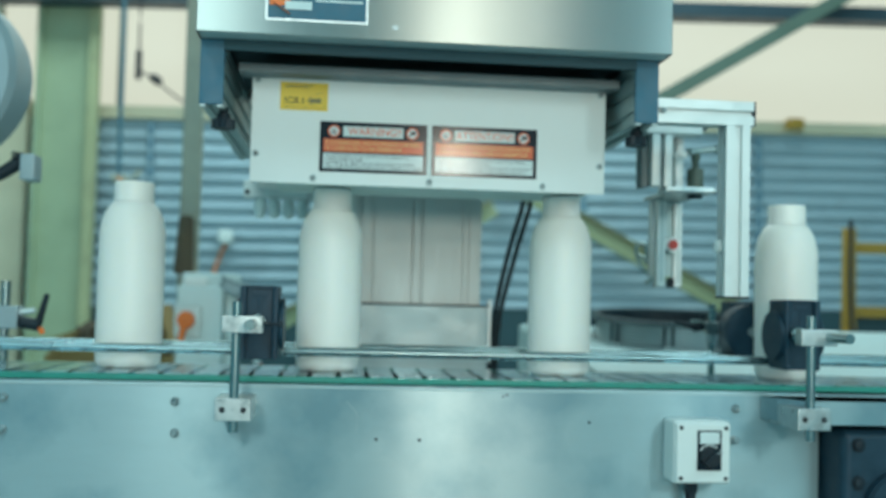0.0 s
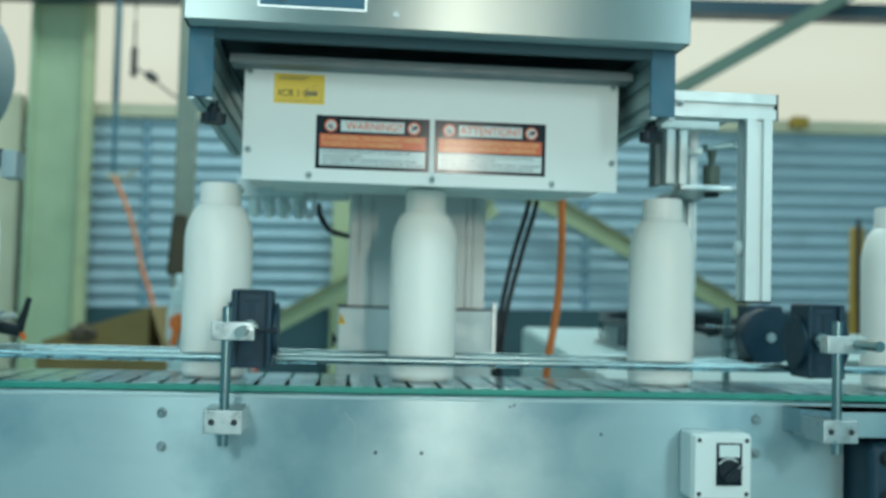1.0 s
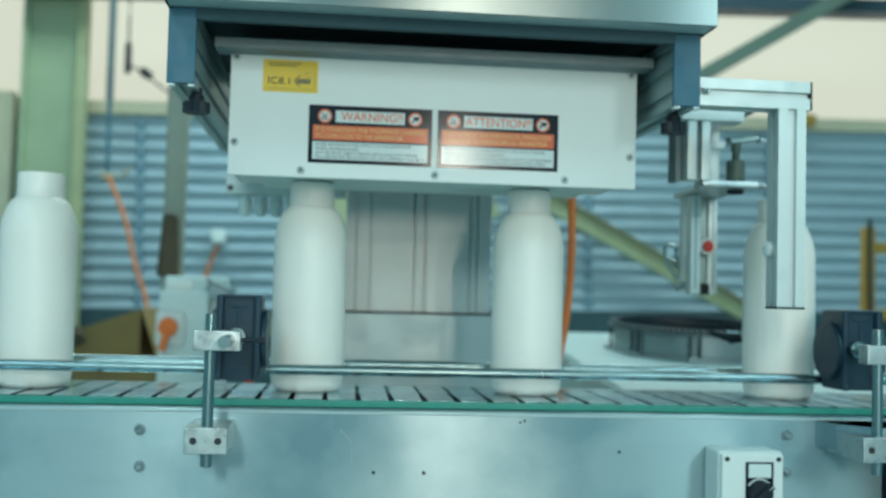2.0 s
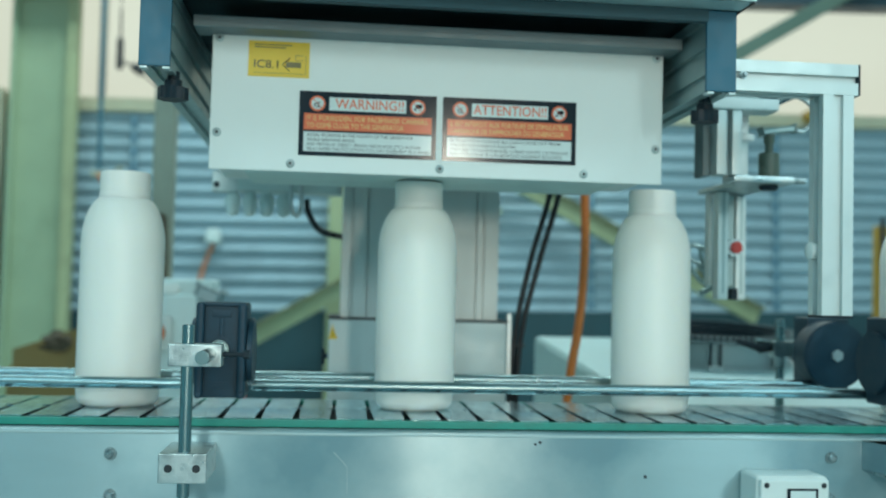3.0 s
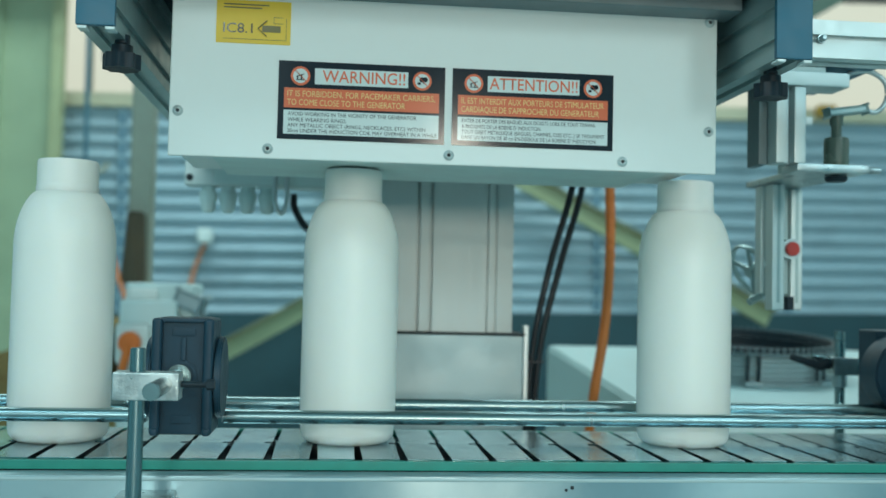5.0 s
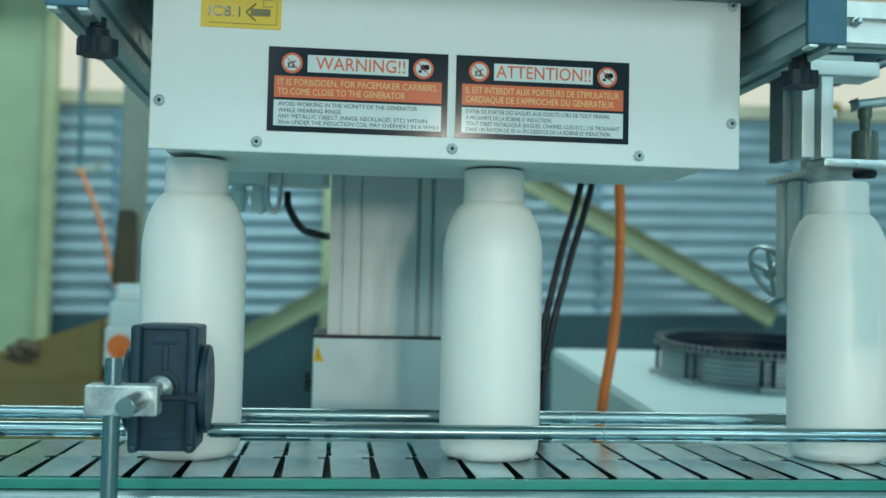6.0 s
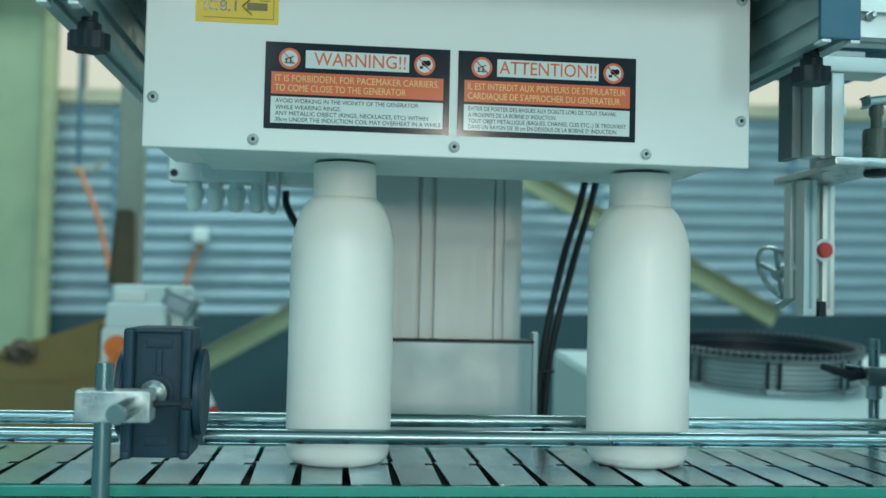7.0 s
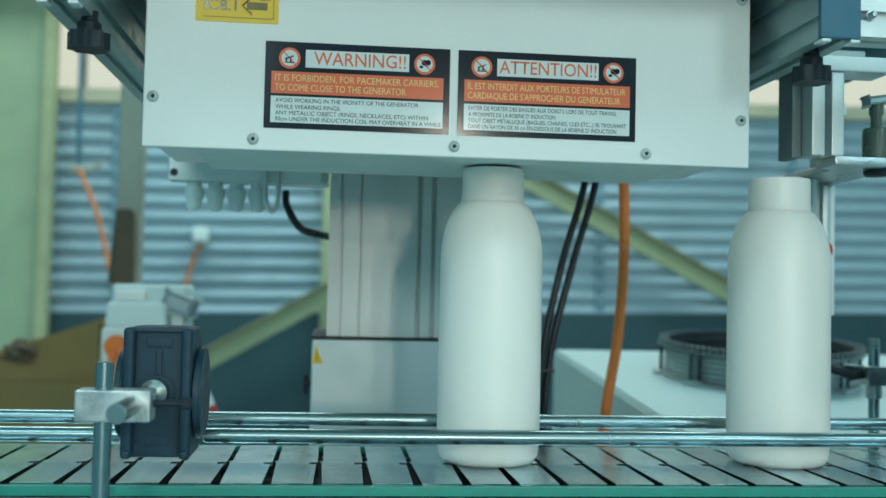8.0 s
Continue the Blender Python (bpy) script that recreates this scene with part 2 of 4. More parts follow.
def prism(outline, z0, z1):
    """An outline in x and y, drawn up from z0 to z1."""
    bm = bmesh.new()
    lo = [bm.verts.new((x, y, z0)) for x, y in outline]
    hi = [bm.verts.new((x, y, z1)) for x, y in outline]
    bm.faces.new(lo), bm.faces.new(hi)
    for i in range(len(lo)):
        j = (i + 1) % len(lo)
        bm.faces.new((lo[i], lo[j], hi[j], hi[i]))
    bmesh.ops.recalc_face_normals(bm, faces=bm.faces[:])
    return bm


def smooth_line(points, steps=8):
    pts = [Vector(p) for p in points]
    pts = [2 * pts[0] - pts[1]] + pts + [2 * pts[-1] - pts[-2]]
    out = []
    for i in range(1, len(pts) - 2):
        p0, p1, p2, p3 = pts[i - 1:i + 3]
        for s in range(steps):
            t = s / steps
            out.append(0.5 * (2 * p1 + (p2 - p0) * t + (2 * p0 - 5 * p1 + 4 * p2 - p3) * t * t + (3 * p1 - p0 - 3 * p2 + p3) * t ** 3))
    return out + [pts[-2]]


def tube(points, r, n=10, steps=8):
    line = smooth_line(points, steps)
    bm = bmesh.new()
    rings = []
    for i, p in enumerate(line):
        d = (line[min(i + 1, len(line) - 1)] - line[max(i - 1, 0)]).normalized()
        q = d.to_track_quat("Z", "Y")
        rings.append([bm.verts.new(p + q @ Vector((r * math.cos(2 * math.pi * k / n), r * math.sin(2 * math.pi * k / n), 0))) for k in range(n)])
    for a, b in zip(rings, rings[1:]):
        for i in range(n):
            j = (i + 1) % n
            bm.faces.new((a[i], a[j], b[j], b[i]))
    bm.faces.new(rings[0][::-1]), bm.faces.new(rings[-1])
    bmesh.ops.recalc_face_normals(bm, faces=bm.faces[:])
    return bm


def bar(a, b, width, depth, bevel=0.002, up=(0, 0, 1)):
    """A rectangular bar from a to b."""
    a, b = Vector(a), Vector(b)
    d = (b - a).normalized()
    side = d.cross(Vector(up)).normalized()
    top = side.cross(d)
    bm = box(-0.5, 0.5, -0.5, 0.5, -0.5, 0.5)
    for v in bm.verts:
        v.co = (a + b) / 2 + d * v.co.x * (b - a).length + side * v.co.y * depth + top * v.co.z * width
    if bevel:
        bmesh.ops.bevel(bm, geom=bm.edges[:], offset=bevel, segments=1, affect="EDGES")
    return bm


def lettering(name, words, x, z, width, height, y, material, parent, weight=0.0):
    """Words that start at x, with their feet at z, on an upright face at y that looks to -y."""
    cu = bpy.data.curves.new(name, "FONT")
    cu.body, cu.resolution_u = words, 3
    cu.offset = weight
    tmp = new(name, cu)
    bpy.context.view_layer.update()
    me = bpy.data.meshes.new_from_object(tmp.evaluated_get(bpy.context.evaluated_depsgraph_get()))
    bpy.data.objects.remove(tmp)
    bpy.data.curves.remove(cu)
    xs, ys = [v.co.x for v in me.vertices], [v.co.y for v in me.vertices]
    sx, sy = width / (max(xs) - min(xs)), height / 0.69
    for v in me.vertices:
        v.co = Vector((x + (v.co.x - min(xs)) * sx, y, z + v.co.y * sy))
    me.materials.clear()
    me.materials.append(material)
    ob = new(name, me)
    ob.parent = parent
    return ob


def plane(x0, x1, z0, z1, y, t=0.0004):
    return box(x0, x1, y - t, y, z0, z1)


def profile_bar(axis, lo, hi, a0, a1, b0, b1, slot=0.008, depth=0.004):
    """An aluminium extrusion along an axis with a slot along the middle of each 30 mm of its long sides. a, b: its other two spans, in axis order."""
    rect = []

    def side(p, q, n_in):
        L = (Vector(q) - Vector(p)).length
        count = max(1, round(L / 0.03))
        d = (Vector(q) - Vector(p)) / L
        pts = [Vector(p)]
        for k in range(count):
            c = L * (k + 0.5) / count
            for s, dep in ((-slot / 2, 0), (-slot / 2, depth), (slot / 2, depth), (slot / 2, 0)):
                pts.append(Vector(p) + d * (c + s) + Vector(n_in) * dep)
        return pts

    rect += side((a0, b0), (a1, b0), (0, 1))
    rect += side((a1, b0), (a1, b1), (-1, 0))
    rect += side((a1, b1), (a0, b1), (0, -1))
    rect += side((a0, b1), (a0, b0), (1, 0))
    bm = prism([(p.x, p.y) for p in rect], lo, hi)
    if axis == "x":
        for v in bm.verts:
            v.co = Vector((v.co.z, v.co.x, v.co.y))
    elif axis == "y":
        for v in bm.verts:
            v.co = Vector((v.co.x, v.co.z, v.co.y))
    bmesh.ops.recalc_face_normals(bm, faces=bm.faces[:])
    return bm


# ---- the hall ----
tagged(obj("floor", box(LEFT_X - 0.2, RIGHT_X + 0.2, BACK_Y - 0.2, WALL_Y + 0.3, FLOOR - 0.1, FLOOR), M_floor), "worn grey concrete floor of the factory hall", "floor", kind="structure")
tagged(obj("ceiling", box(LEFT_X - 0.2, RIGHT_X + 0.2, BACK_Y - 0.2, WALL_Y + 0.3, ROOF, ROOF + 0.1), M_roof), "grey sheet roof over the hall", "ceiling", kind="structure")


def pierced(name, label, axis, at, thick, lo, hi, holes, material):
    """A hall wall with window openings (w0, w1, z0, z1), in order along the wall."""
    pieces, edge = [], lo
    for w0, w1, z0, z1 in holes:
        pieces += [(edge, w0, FLOOR, ROOF), (w0, w1, FLOOR, z0), (w0, w1, z1, ROOF)]
        edge = w1
    pieces.append((edge, hi, FLOOR, ROOF))
    bms = [box(a, b, at, at + thick, c, d) if axis == "x" else box(at, at + thick, a, b, c, d) for a, b, c, d in pieces]
    return tagged(obj(name, join(*bms), material), label, "wall", kind="structure")


pierced("wall_south", "teal hall wall with window openings", "x", BACK_Y - 0.2, 0.2, LEFT_X, RIGHT_X, [(-1.4, -0.4, 0.9, 2.1), (0.46, 0.70, 0.24, 1.00), (0.905, 1.065, 0.24, 0.62), (1.9, 2.7, 1.3, 2.4)], M_hallwall)
pierced("wall_west", "teal hall end wall with a window opening", "y", LEFT_X - 0.2, 0.2, BACK_Y, WALL_Y, [(-2.2, -0.4, 0.9, 2.0)], M_hallwall)
pierced("wall_east", "teal hall end wall with a window opening", "y", RIGHT_X, 0.2, BACK_Y, WALL_Y, [(-2.2, -0.4, 0.9, 2.0)], M_hallwall)

# the far wall: low plinth, corrugated sheet, sill, windows
TILT = pose(0, 0, 0, 0, -1.08, 0)
bm = box(LEFT_X, RIGHT_X, WALL_Y - 0.02, WALL_Y + 0.2, FLOOR - 0.2, 0.038)
bm.transform(TILT)
tagged(obj("wall_plinth", bm, M_plinth), "dark teal low wall under the corrugated sheet", "wall", kind="structure")
bm = bmesh.new()
PERIOD = 0.076
FOLD = ((0.0, -0.020), (0.10, -0.022), (0.44, 0.004), (0.52, 0.010), (0.72, 0.010), (0.80, 0.006), (0.94, -0.016))
prev = None
for k in range(14):
    for f, off in FOLD:
        if k == 13 and f > 0.6:
            continue
        cur = [bm.verts.new((x, WALL_Y + 0.01 + off, 0.038 + (k + f) * PERIOD)) for x in (LEFT_X, RIGHT_X)]
        if prev:
            bm.faces.new((prev[0], prev[1], cur[1], cur[0]))
        prev = cur
back = bmesh.ops.extrude_face_region(bm, geom=bm.faces[:])
for v in back["geom"]:
    if isinstance(v, bmesh.types.BMVert):
        v.co.y = WALL_Y + 0.06
bmesh.ops.recalc_face_normals(bm, faces=bm.faces[:])
bm.transform(TILT)
tagged(obj("wall_north", bm, M_siding, smooth=True), "blue-grey corrugated metal sheet wall with horizontal ribs", "wall", kind="structure")
bm = box(LEFT_X, RIGHT_X, WALL_Y - 0.03, WALL_Y + 0.12, 1.047, 1.115, 0.004)
bm.transform(TILT)
tagged(obj("window_sill", bm, M_sill), "tan painted steel sill along the windows", "sill", kind="structure")
# narrow dark blue upright strips over the ribs
for x in (-3.4, -2.2, -1.03, 0.16, 1.348, 2.37, 3.5):
    bm = box(x - 0.022, x + 0.022, WALL_Y - 0.009, WALL_Y - 0.005, 0.04, 1.045)
    bm.transform(TILT)
    tagged(obj("trim", bm, M_strip), "dark blue upright strip on the corrugated sheet", "trim", kind="structure")
win = thing("window_1", "long bright window band with steel mullions", "window", kind="structure")
for k, x in enumerate((-4.19, -2.6, -1.87, -1.37, -1.228, -0.86, -0.2, 0.6, 1.4, 3.3, 5.19)):
    bm = box(x - 0.014, x + 0.014, WALL_Y + 0.02, WALL_Y + 0.08, 1.1, ROOF - 0.02, 0.003)
    part("mullion", bm, M_tanpost, win)
part("pane", box(LEFT_X, RIGHT_X, WALL_Y + 0.10, WALL_Y + 0.105, 1.0, ROOF), M_sky, win, "white translucent pane glowing with daylight")
tagged(obj("beam_1", join(bar((LEFT_X, 4.0, 1.523), (RIGHT_X, 4.0, 1.786), 0.075, 0.09, 0.003), bar((LEFT_X, 3.99, 1.481), (RIGHT_X, 3.99, 1.744), 0.008, 0.14, 0.001)), M_beam), "dark horizontal steel beam before the windows", "beam", kind="structure")
tagged(obj("beam_2", bar((1.55, 3.92, 1.125), (2.95, 3.92, 1.965), 0.06, 0.075, 0.004, up=(0, 1, 0)), M_hallsteel), "grey-green diagonal steel brace before the windows", "brace", kind="structure")
tagged(obj("post_1", box(-1.80, -1.655, 4.16, 4.24, FLOOR, 1.10, 0.004), M_sill), "tan upright sheet beside the green column", "post", kind="structure")

# the left hall column and the post before it
gc = thing("hall_column", "pale green painted steel column on the hall floor", "column", kind="structure")
part("web", box(-1.57, -1.337, 4.10, 4.13, FLOOR, ROOF), M_greenpaint, gc)
part("flange", box(-1.337, -1.283, 4.06, 4.13, FLOOR, ROOF, 0.004), M_flange, gc, "ochre-green flange edge")
part("flange", box(-1.597, -1.569, 4.06, 4.13, FLOOR, ROOF, 0.004), M_greenpaint, gc)
part("haunch", bar((-1.66, 3.95, 1.85), (-1.35, 3.95, 1.61), 0.12, 0.12, 0.004, up=(0, 1, 0)), M_tanpost, gc)

tagged(obj("service_post", box(-0.434, -0.386, 1.35, 1.40, FLOOR, 1.9, 0.006), M_tanpost), "weathered tan square service post on the floor", "post")

# ---- the conveyor ----
conv = thing("conveyor", "stainless steel slat chain conveyor on legs", "conveyor")
PLATE_Y = -0.030
part("side_plate", join(box(-2.6, 0.628, PLATE_Y, PLATE_Y + 0.003, -0.26, -0.012, 0.0008), box(-2.6, 0.628, PLATE_Y, -0.004, -0.012, -0.0095, 0.0008)), M_steel, conv, "brushed stainless side plate with soft stains")
part("rolled_edge", rod((-2.6, PLATE_Y + 0.0026, -0.0122), (0.628, PLATE_Y + 0.0026, -0.0122), 0.0030, 16), M_lip, conv, "bright rolled top edge")
part("end_plate", join(box(0.629, 2.4, PLATE_Y, PLATE_Y + 0.003, -0.05, -0.012), box(0.629, 2.4, PLATE_Y, -0.004, -0.012, -0.0095)), M_steel, conv)
part("side_plate", join(box(-2.6, 2.4, 0.222, 0.225, -0.26, -0.012), box(-2.6, 2.4, 0.196, 0.225, -0.012, -0.0095)), M_steel, conv)
part("wear_strip", box(-2.6, 2.4, -0.008, -0.002, -0.0085, -0.0008, 0.0008), M_green, conv, "green plastic wear strip")
part("wear_strip", box(-2.6, 2.4, 0.1925, 0.1985, -0.0085, -0.0008, 0.0008), M_green, conv, "green plastic wear strip")
# black colour stands for the shade between the slats
part("chain_bed", box(-2.6, 2.4, -0.002, 0.1925, -0.03, -0.012), M_slot, conv, "bed under the chain, blackened for the shade in the gaps")
part("cross_beam", box(-2.5, -2.4, -0.027, 0.222, -0.24, -0.05), M_steel, conv)
part("cross_beam", box(2.2, 2.3, 0.0, 0.222, -0.24, -0.05), M_steel, conv)
for x in (-2.2, -0.9, 0.35, 2.0):
    for y in (0.0, 0.18):
        part("leg", box(x, x + 0.05, y, y + 0.04, FLOOR, -0.05, 0.004), M_steel, conv)


def bolt(x, y, z, r=0.0046):
    return join(rod((x, y, z), (x, y - 0.0015, z), r * 1.35, 20, r * 1.3), rod((x, y - 0.0015, z), (x, y - 0.0055, z), r, 6, r), rod((x, y - 0.0055, z), (x, y - 0.0072, z), r * 0.95, 18, r * 0.55))


for x, z in ((-0.221, -0.033), (-0.220, -0.073), (0.512, -0.031), (0.511, -0.073), (-0.43, -0.031), (-0.43, -0.071)):
    part("bolt", bolt(x, PLATE_Y, z), M_bolt, conv, "domed plate bolt")
for x, z, r in ((0.034, -0.0775, 0.0022), (0.090, -0.0775, 0.0022), (0.203, -0.018, 0.0016), (0.198, -0.020, 0.0013), (0.313, -0.052, 0.0018)):
    part("plate_hole", rod((x, PLATE_Y + 0.001, z), (x, PLATE_Y - 0.0006, z), r, 12), M_slot, conv)

part("scratch", join(bar((-0.005, PLATE_Y - 0.0002, -0.0295), (0.0085, PLATE_Y - 0.0002, -0.044), 0.0014, 0.0004, 0, up=(0, 1, 0)), bar((0.0087, PLATE_Y - 0.0002, -0.044), (0.0092, PLATE_Y - 0.0002, -0.070), 0.0014, 0.0004, 0, up=(0, 1, 0))), M_alublock, conv, "pale scratch in the side plate", False)
PITCH = 0.0381
chain = thing("slat_chain", "steel slat chain carrying the bottles along", "chain")
# near and far half with a knuckle notch in the middle
G = PITCH / 2 - 0.0022
slat_outline = [(-G + 0.0013, 0.0005), (G - 0.0013, 0.0005), (G, 0.086), (G - 0.006, 0.0865), (G - 0.006, 0.096), (G + 0.0012, 0.0965), (G + 0.0012, 0.190), (-G + 0.0012, 0.190), (-G + 0.0012, 0.1025), (-G - 0.0012, 0.102), (-G - 0.0012, 0.0965), (-G, 0.096)]
SLATS = 102
proto = bpy.data.meshes.new("slat")
sb = prism(slat_outline, -0.0035, 0.0)
sb.to_mesh(proto)
sb.free()
proto.materials.append(M_slat)
for k in range(SLATS):
    s = new("slat", proto)
    s.parent = chain
    s.location = (-8 * SPEED - 0.002 - 41.5 * PITCH + k * PITCH, 0, 0)


def make_bottle():
    b = thing("bottle", "white plastic one-litre bottle standing on the chain", "bottle", group="bottles on the conveyor")
    R = 0.0450
    prof = [(0, 0.004), (0.026, 0.003), (0.0305, 0.0005), (0.0330, 0.0)]
    prof += [(0.0330 + (R - 0.0342) * math.sin(a), 0.0105 - 0.0105 * math.cos(a)) for a in np.linspace(0.2, math.pi / 2, 7)]
    prof += [(R - 0.0006, 0.018), (R, 0.035), (R, 0.12), (R - 0.0001, 0.174)]
    n0, z0, z1 = 0.0278, 0.2265, 0.1765
    prof += [(n0 + (R - n0) * math.cos(a) ** 1.4, z1 + (z0 - z1) * math.sin(a)) for a in np.linspace(0.08, math.pi / 2 - 0.02, 14)]
    part("body", lathe(prof + [(n0, z0 + 0.001), (0.0, z0 + 0.001)], 64), M_bottle, b)
    neck = [(0.0, 0.0), (0.0277, 0.0), (0.0278, 0.0010), (0.0277, 0.0040), (0.0273, 0.0050), (0.0272, 0.0065), (0.0272, 0.0265), (0.0262, 0.0288), (0.0246, 0.0290), (0.0238, 0.0277), (0.0236, 0.006), (0, 0.006)]
    part("neck", lathe([(r, z + z0 + 0.0011) for r, z in neck], 56), M_bottle, b, "plain cylindrical bottle neck")
    return b


BOTTLE_Y = 0.106
BOTTLES = (-0.8990, -0.6347, -0.3072, -0.0323, 0.2998, 0.6413)
first = make_bottle()
bottles = [first] + [copy_thing(first, pose(x, BOTTLE_Y, 0)) for x in BOTTLES[1:]]

# ---- guide rails, their posts and the sensors ----
NR_Y, FR_Y, RAIL_Z, RAIL_R = 0.045, 0.156, 0.0293, 0.0060
def guide_rail(x0, x1, y, where):
    g = thing("guide_rail", "round polished steel guide rail " + where, "rail", (0, y, RAIL_Z), group="guide rails")
    part("rod", rod((x0, 0, 0), (x1, 0, 0), RAIL_R, 48, bevel=0.0008), M_chrome, g)
    part("end_plug", rod((x0 - 0.0012, 0, 0), (x0, 0, 0), RAIL_R * 0.8, 20), M_ring, g)
    part("end_plug", rod((x1, 0, 0), (x1 + 0.0012, 0, 0), RAIL_R * 0.8, 20), M_ring, g)
    return g


for x0, x1 in ((-2.4, -0.158), (-0.092, 0.592), (0.658, 2.2)):
    guide_rail(x0, x1, NR_Y, "before the bottles")
for x0, x1 in ((-2.4, 0.60), (0.66, 2.2)):
    guide_rail(x0, x1, FR_Y, "behind the bottles")


def rail_post(x, y, shift):
    """A foot block on the side plate, an upright rod, a cross clamp, a stub rod and the black rail clip that it holds."""
    p = thing("rail_post", "steel rail post with clamp block and black rail clip", "bracket", (x, 0, 0), group="rail posts")
    part("foot_block", box(-0.0215, 0.0215, y - 0.012, PLATE_Y - 0.0002, -0.0475, -0.0205, 0.0012), M_alublock, p, "milled aluminium foot block with two screw holes")
    for dx in (-0.0125, 0.0125):
        part("screw_hole", rod((dx, y - 0.0115, -0.034), (dx, y - 0.0124, -0.034), 0.0037, 16), M_slot, p)
    part("set_screw", rod((0, y - 0.0115, -0.034), (0, y - 0.0126, -0.034), 0.002, 8), M_ring, p)
    part("upright", rod((0, y, -0.062), (0, y, 0.096), 0.0058, 20, bevel=0.0008), M_chrome, p, "upright steel rod")
    part("clamp_block", box(-0.0165, 0.0315, y - 0.010, y + 0.011, 0.058, 0.0785, 0.0012), M_alublock, p, "scratched aluminium clamp block")
    cx = 0.0205
    part("stub_rod", rod((cx, y - 0.062, 0.0695), (cx, -0.012, 0.0695), 0.0062, 20, bevel=0.0008), M_chrome, p, "short steel cross rod")
    part("collar", rod((cx, -0.032, 0.0695), (cx, -0.012, 0.0695), 0.0098, 24, bevel=0.001), M_chrome, p)
    part("clamp_screw", join(rod((0.0315, y + 0.004, 0.069), (0.052, y + 0.004, 0.069), 0.0023, 10), rod((0.050, y + 0.004, 0.069), (0.056, y + 0.004, 0.069), 0.0042, 6)), M_dark, p, "black clamp screw")
    b0, b1 = shift, 0.0485 + shift
    body = part("clip_body", box(b0 + 0.004, b1 - 0.004, -0.012, 0.034, 0.0205, 0.1165, 0.002), M_navy, p, "dark moulded plastic clip body")
    for rx in (b0 - 0.001, b1 - 0.008):
        part("rim", box(rx, rx + 0.0085, -0.0195, 0.036, 0.0205, 0.1160, 0.0028, 3), M_navy, body, "raised rounded rim of the clip")
        part("rim_step", box(rx + 0.001, rx + 0.0075, -0.0215, -0.012, 0.0205, 0.0270, 0.002), M_navy, body)
    mid = (b0 + b1) / 2
    part("rib", box(mid - 0.0021, mid + 0.0021, -0.0140, -0.0118, 0.074, 0.100, 0.0008), M_navy, body)
    part("top_edge", box(b0 + 0.006, b1 - 0.006, -0.0150, -0.0115, 0.1125, 0.1160, 0.001), M_navy, body)
    part("name_panel", join(box(mid - 0.0095, mid + 0.0095, -0.0132, -0.0118, 0.1015, 0.1080, 0.0006), box(mid - 0.0080, mid + 0.0080, -0.0136, -0.0130, 0.1030, 0.1065, 0.0002)), M_navy, body)
    part("boss", rod((0.0205, -0.0118, 0.0695), (0.0205, -0.0150, 0.0695), 0.0125, 28, bevel=0.001), M_navy, body)
    part("lower_panel", box(mid - 0.0085, mid + 0.0085, -0.0128, -0.0118, 0.0300, 0.0365, 0.0004), M_navy, body)
    for bx in (b1 + 0.0035, b0 - 0.0045):
        part("lobe", rod((bx - 0.0022, 0.014, 0.066), (bx + 0.0032, 0.014, 0.066), 0.0345, 40, bevel=0.0012), M_navy, body, "rounded side disc of the clip")
    return p


rail_post(-0.1415, -0.096, -0.003)
rail_post(0.578, -0.110, 0.008)

# the far post at the outfeed end, with its black handle
fp = thing("rail_post", "far rail post with black clamp handle and dark clip", "bracket", (0.586, 0, 0), group="rail posts")
FY = 0.262
part("foot_block", box(-0.0215, 0.0215, 0.2252, FY + 0.012, -0.0475, -0.0205, 0.0012), M_alublock, fp)
part("upright", rod((0, FY, -0.062), (0, FY, 0.108), 0.0058, 20, bevel=0.0008), M_chrome, fp)
part("clamp_block", box(-0.012, 0.030, FY - 0.011, FY + 0.010, 0.058, 0.0785, 0.0012), M_alublock, fp)
part("collar", rod((0, FY, 0.058), (0, FY, 0.044), 0.0085, 20, bevel=0.001), M_ring, fp)
part("handle", join(rod((-0.014, FY, 0.072), (-0.030, FY, 0.068), 0.0075, 16, 0.0065), rod((-0.028, FY - 0.002, 0.069), (-0.062, FY - 0.008, 0.078), 0.0055, 14, 0.0035)), M_dark, fp, "black plastic clamp handle")
part("handle_shaft", rod((-0.012, FY, 0.076), (-0.034, FY, 0.079), 0.003, 12), M_chrome, fp)
part("stub_rod", rod((0.022, FY + 0.012, 0.0675), (0.022, 0.20, 0.0675), 0.0062, 20), M_chrome, fp)
cb = part("clip_body", box(-0.003, 0.052, 0.176, 0.215, 0.020, 0.1125, 0.002), M_navy, fp, "dark moulded plastic clip body")
part("lobe", rod((0.018, 0.140, 0.067), (0.018, 0.176, 0.067), 0.041, 44, bevel=0.002), M_navy, cb, "round dark clip disc")
part("disc_bolt", rod((0.018, 0.1398, 0.067), (0.018, 0.1365, 0.067), 0.0075, 6), M_ring, cb, "steel bolt head")

# ---- the switch box on the side plate ----
sw = thing("switch_box", "white switch box with a black rotary switch", "switch", (0.403, 0, 0))
SWF = -0.080
body = part("enclosure", join(box(0.010, 0.085, SWF + 0.006, PLATE_Y - 0.0002, -0.123, -0.043, 0.004, 3)), M_white, sw)
part("cover", box(0.012, 0.083, SWF, SWF + 0.0068, -0.121, -0.045, 0.0025, 3), M_white, sw, "white cover plate")
part("switch_frame", box(0.039, 0.071, SWF - 0.0012, SWF + 0.001, -0.105, -0.054, 0.0006), M_sblack, sw, "black switch surround")
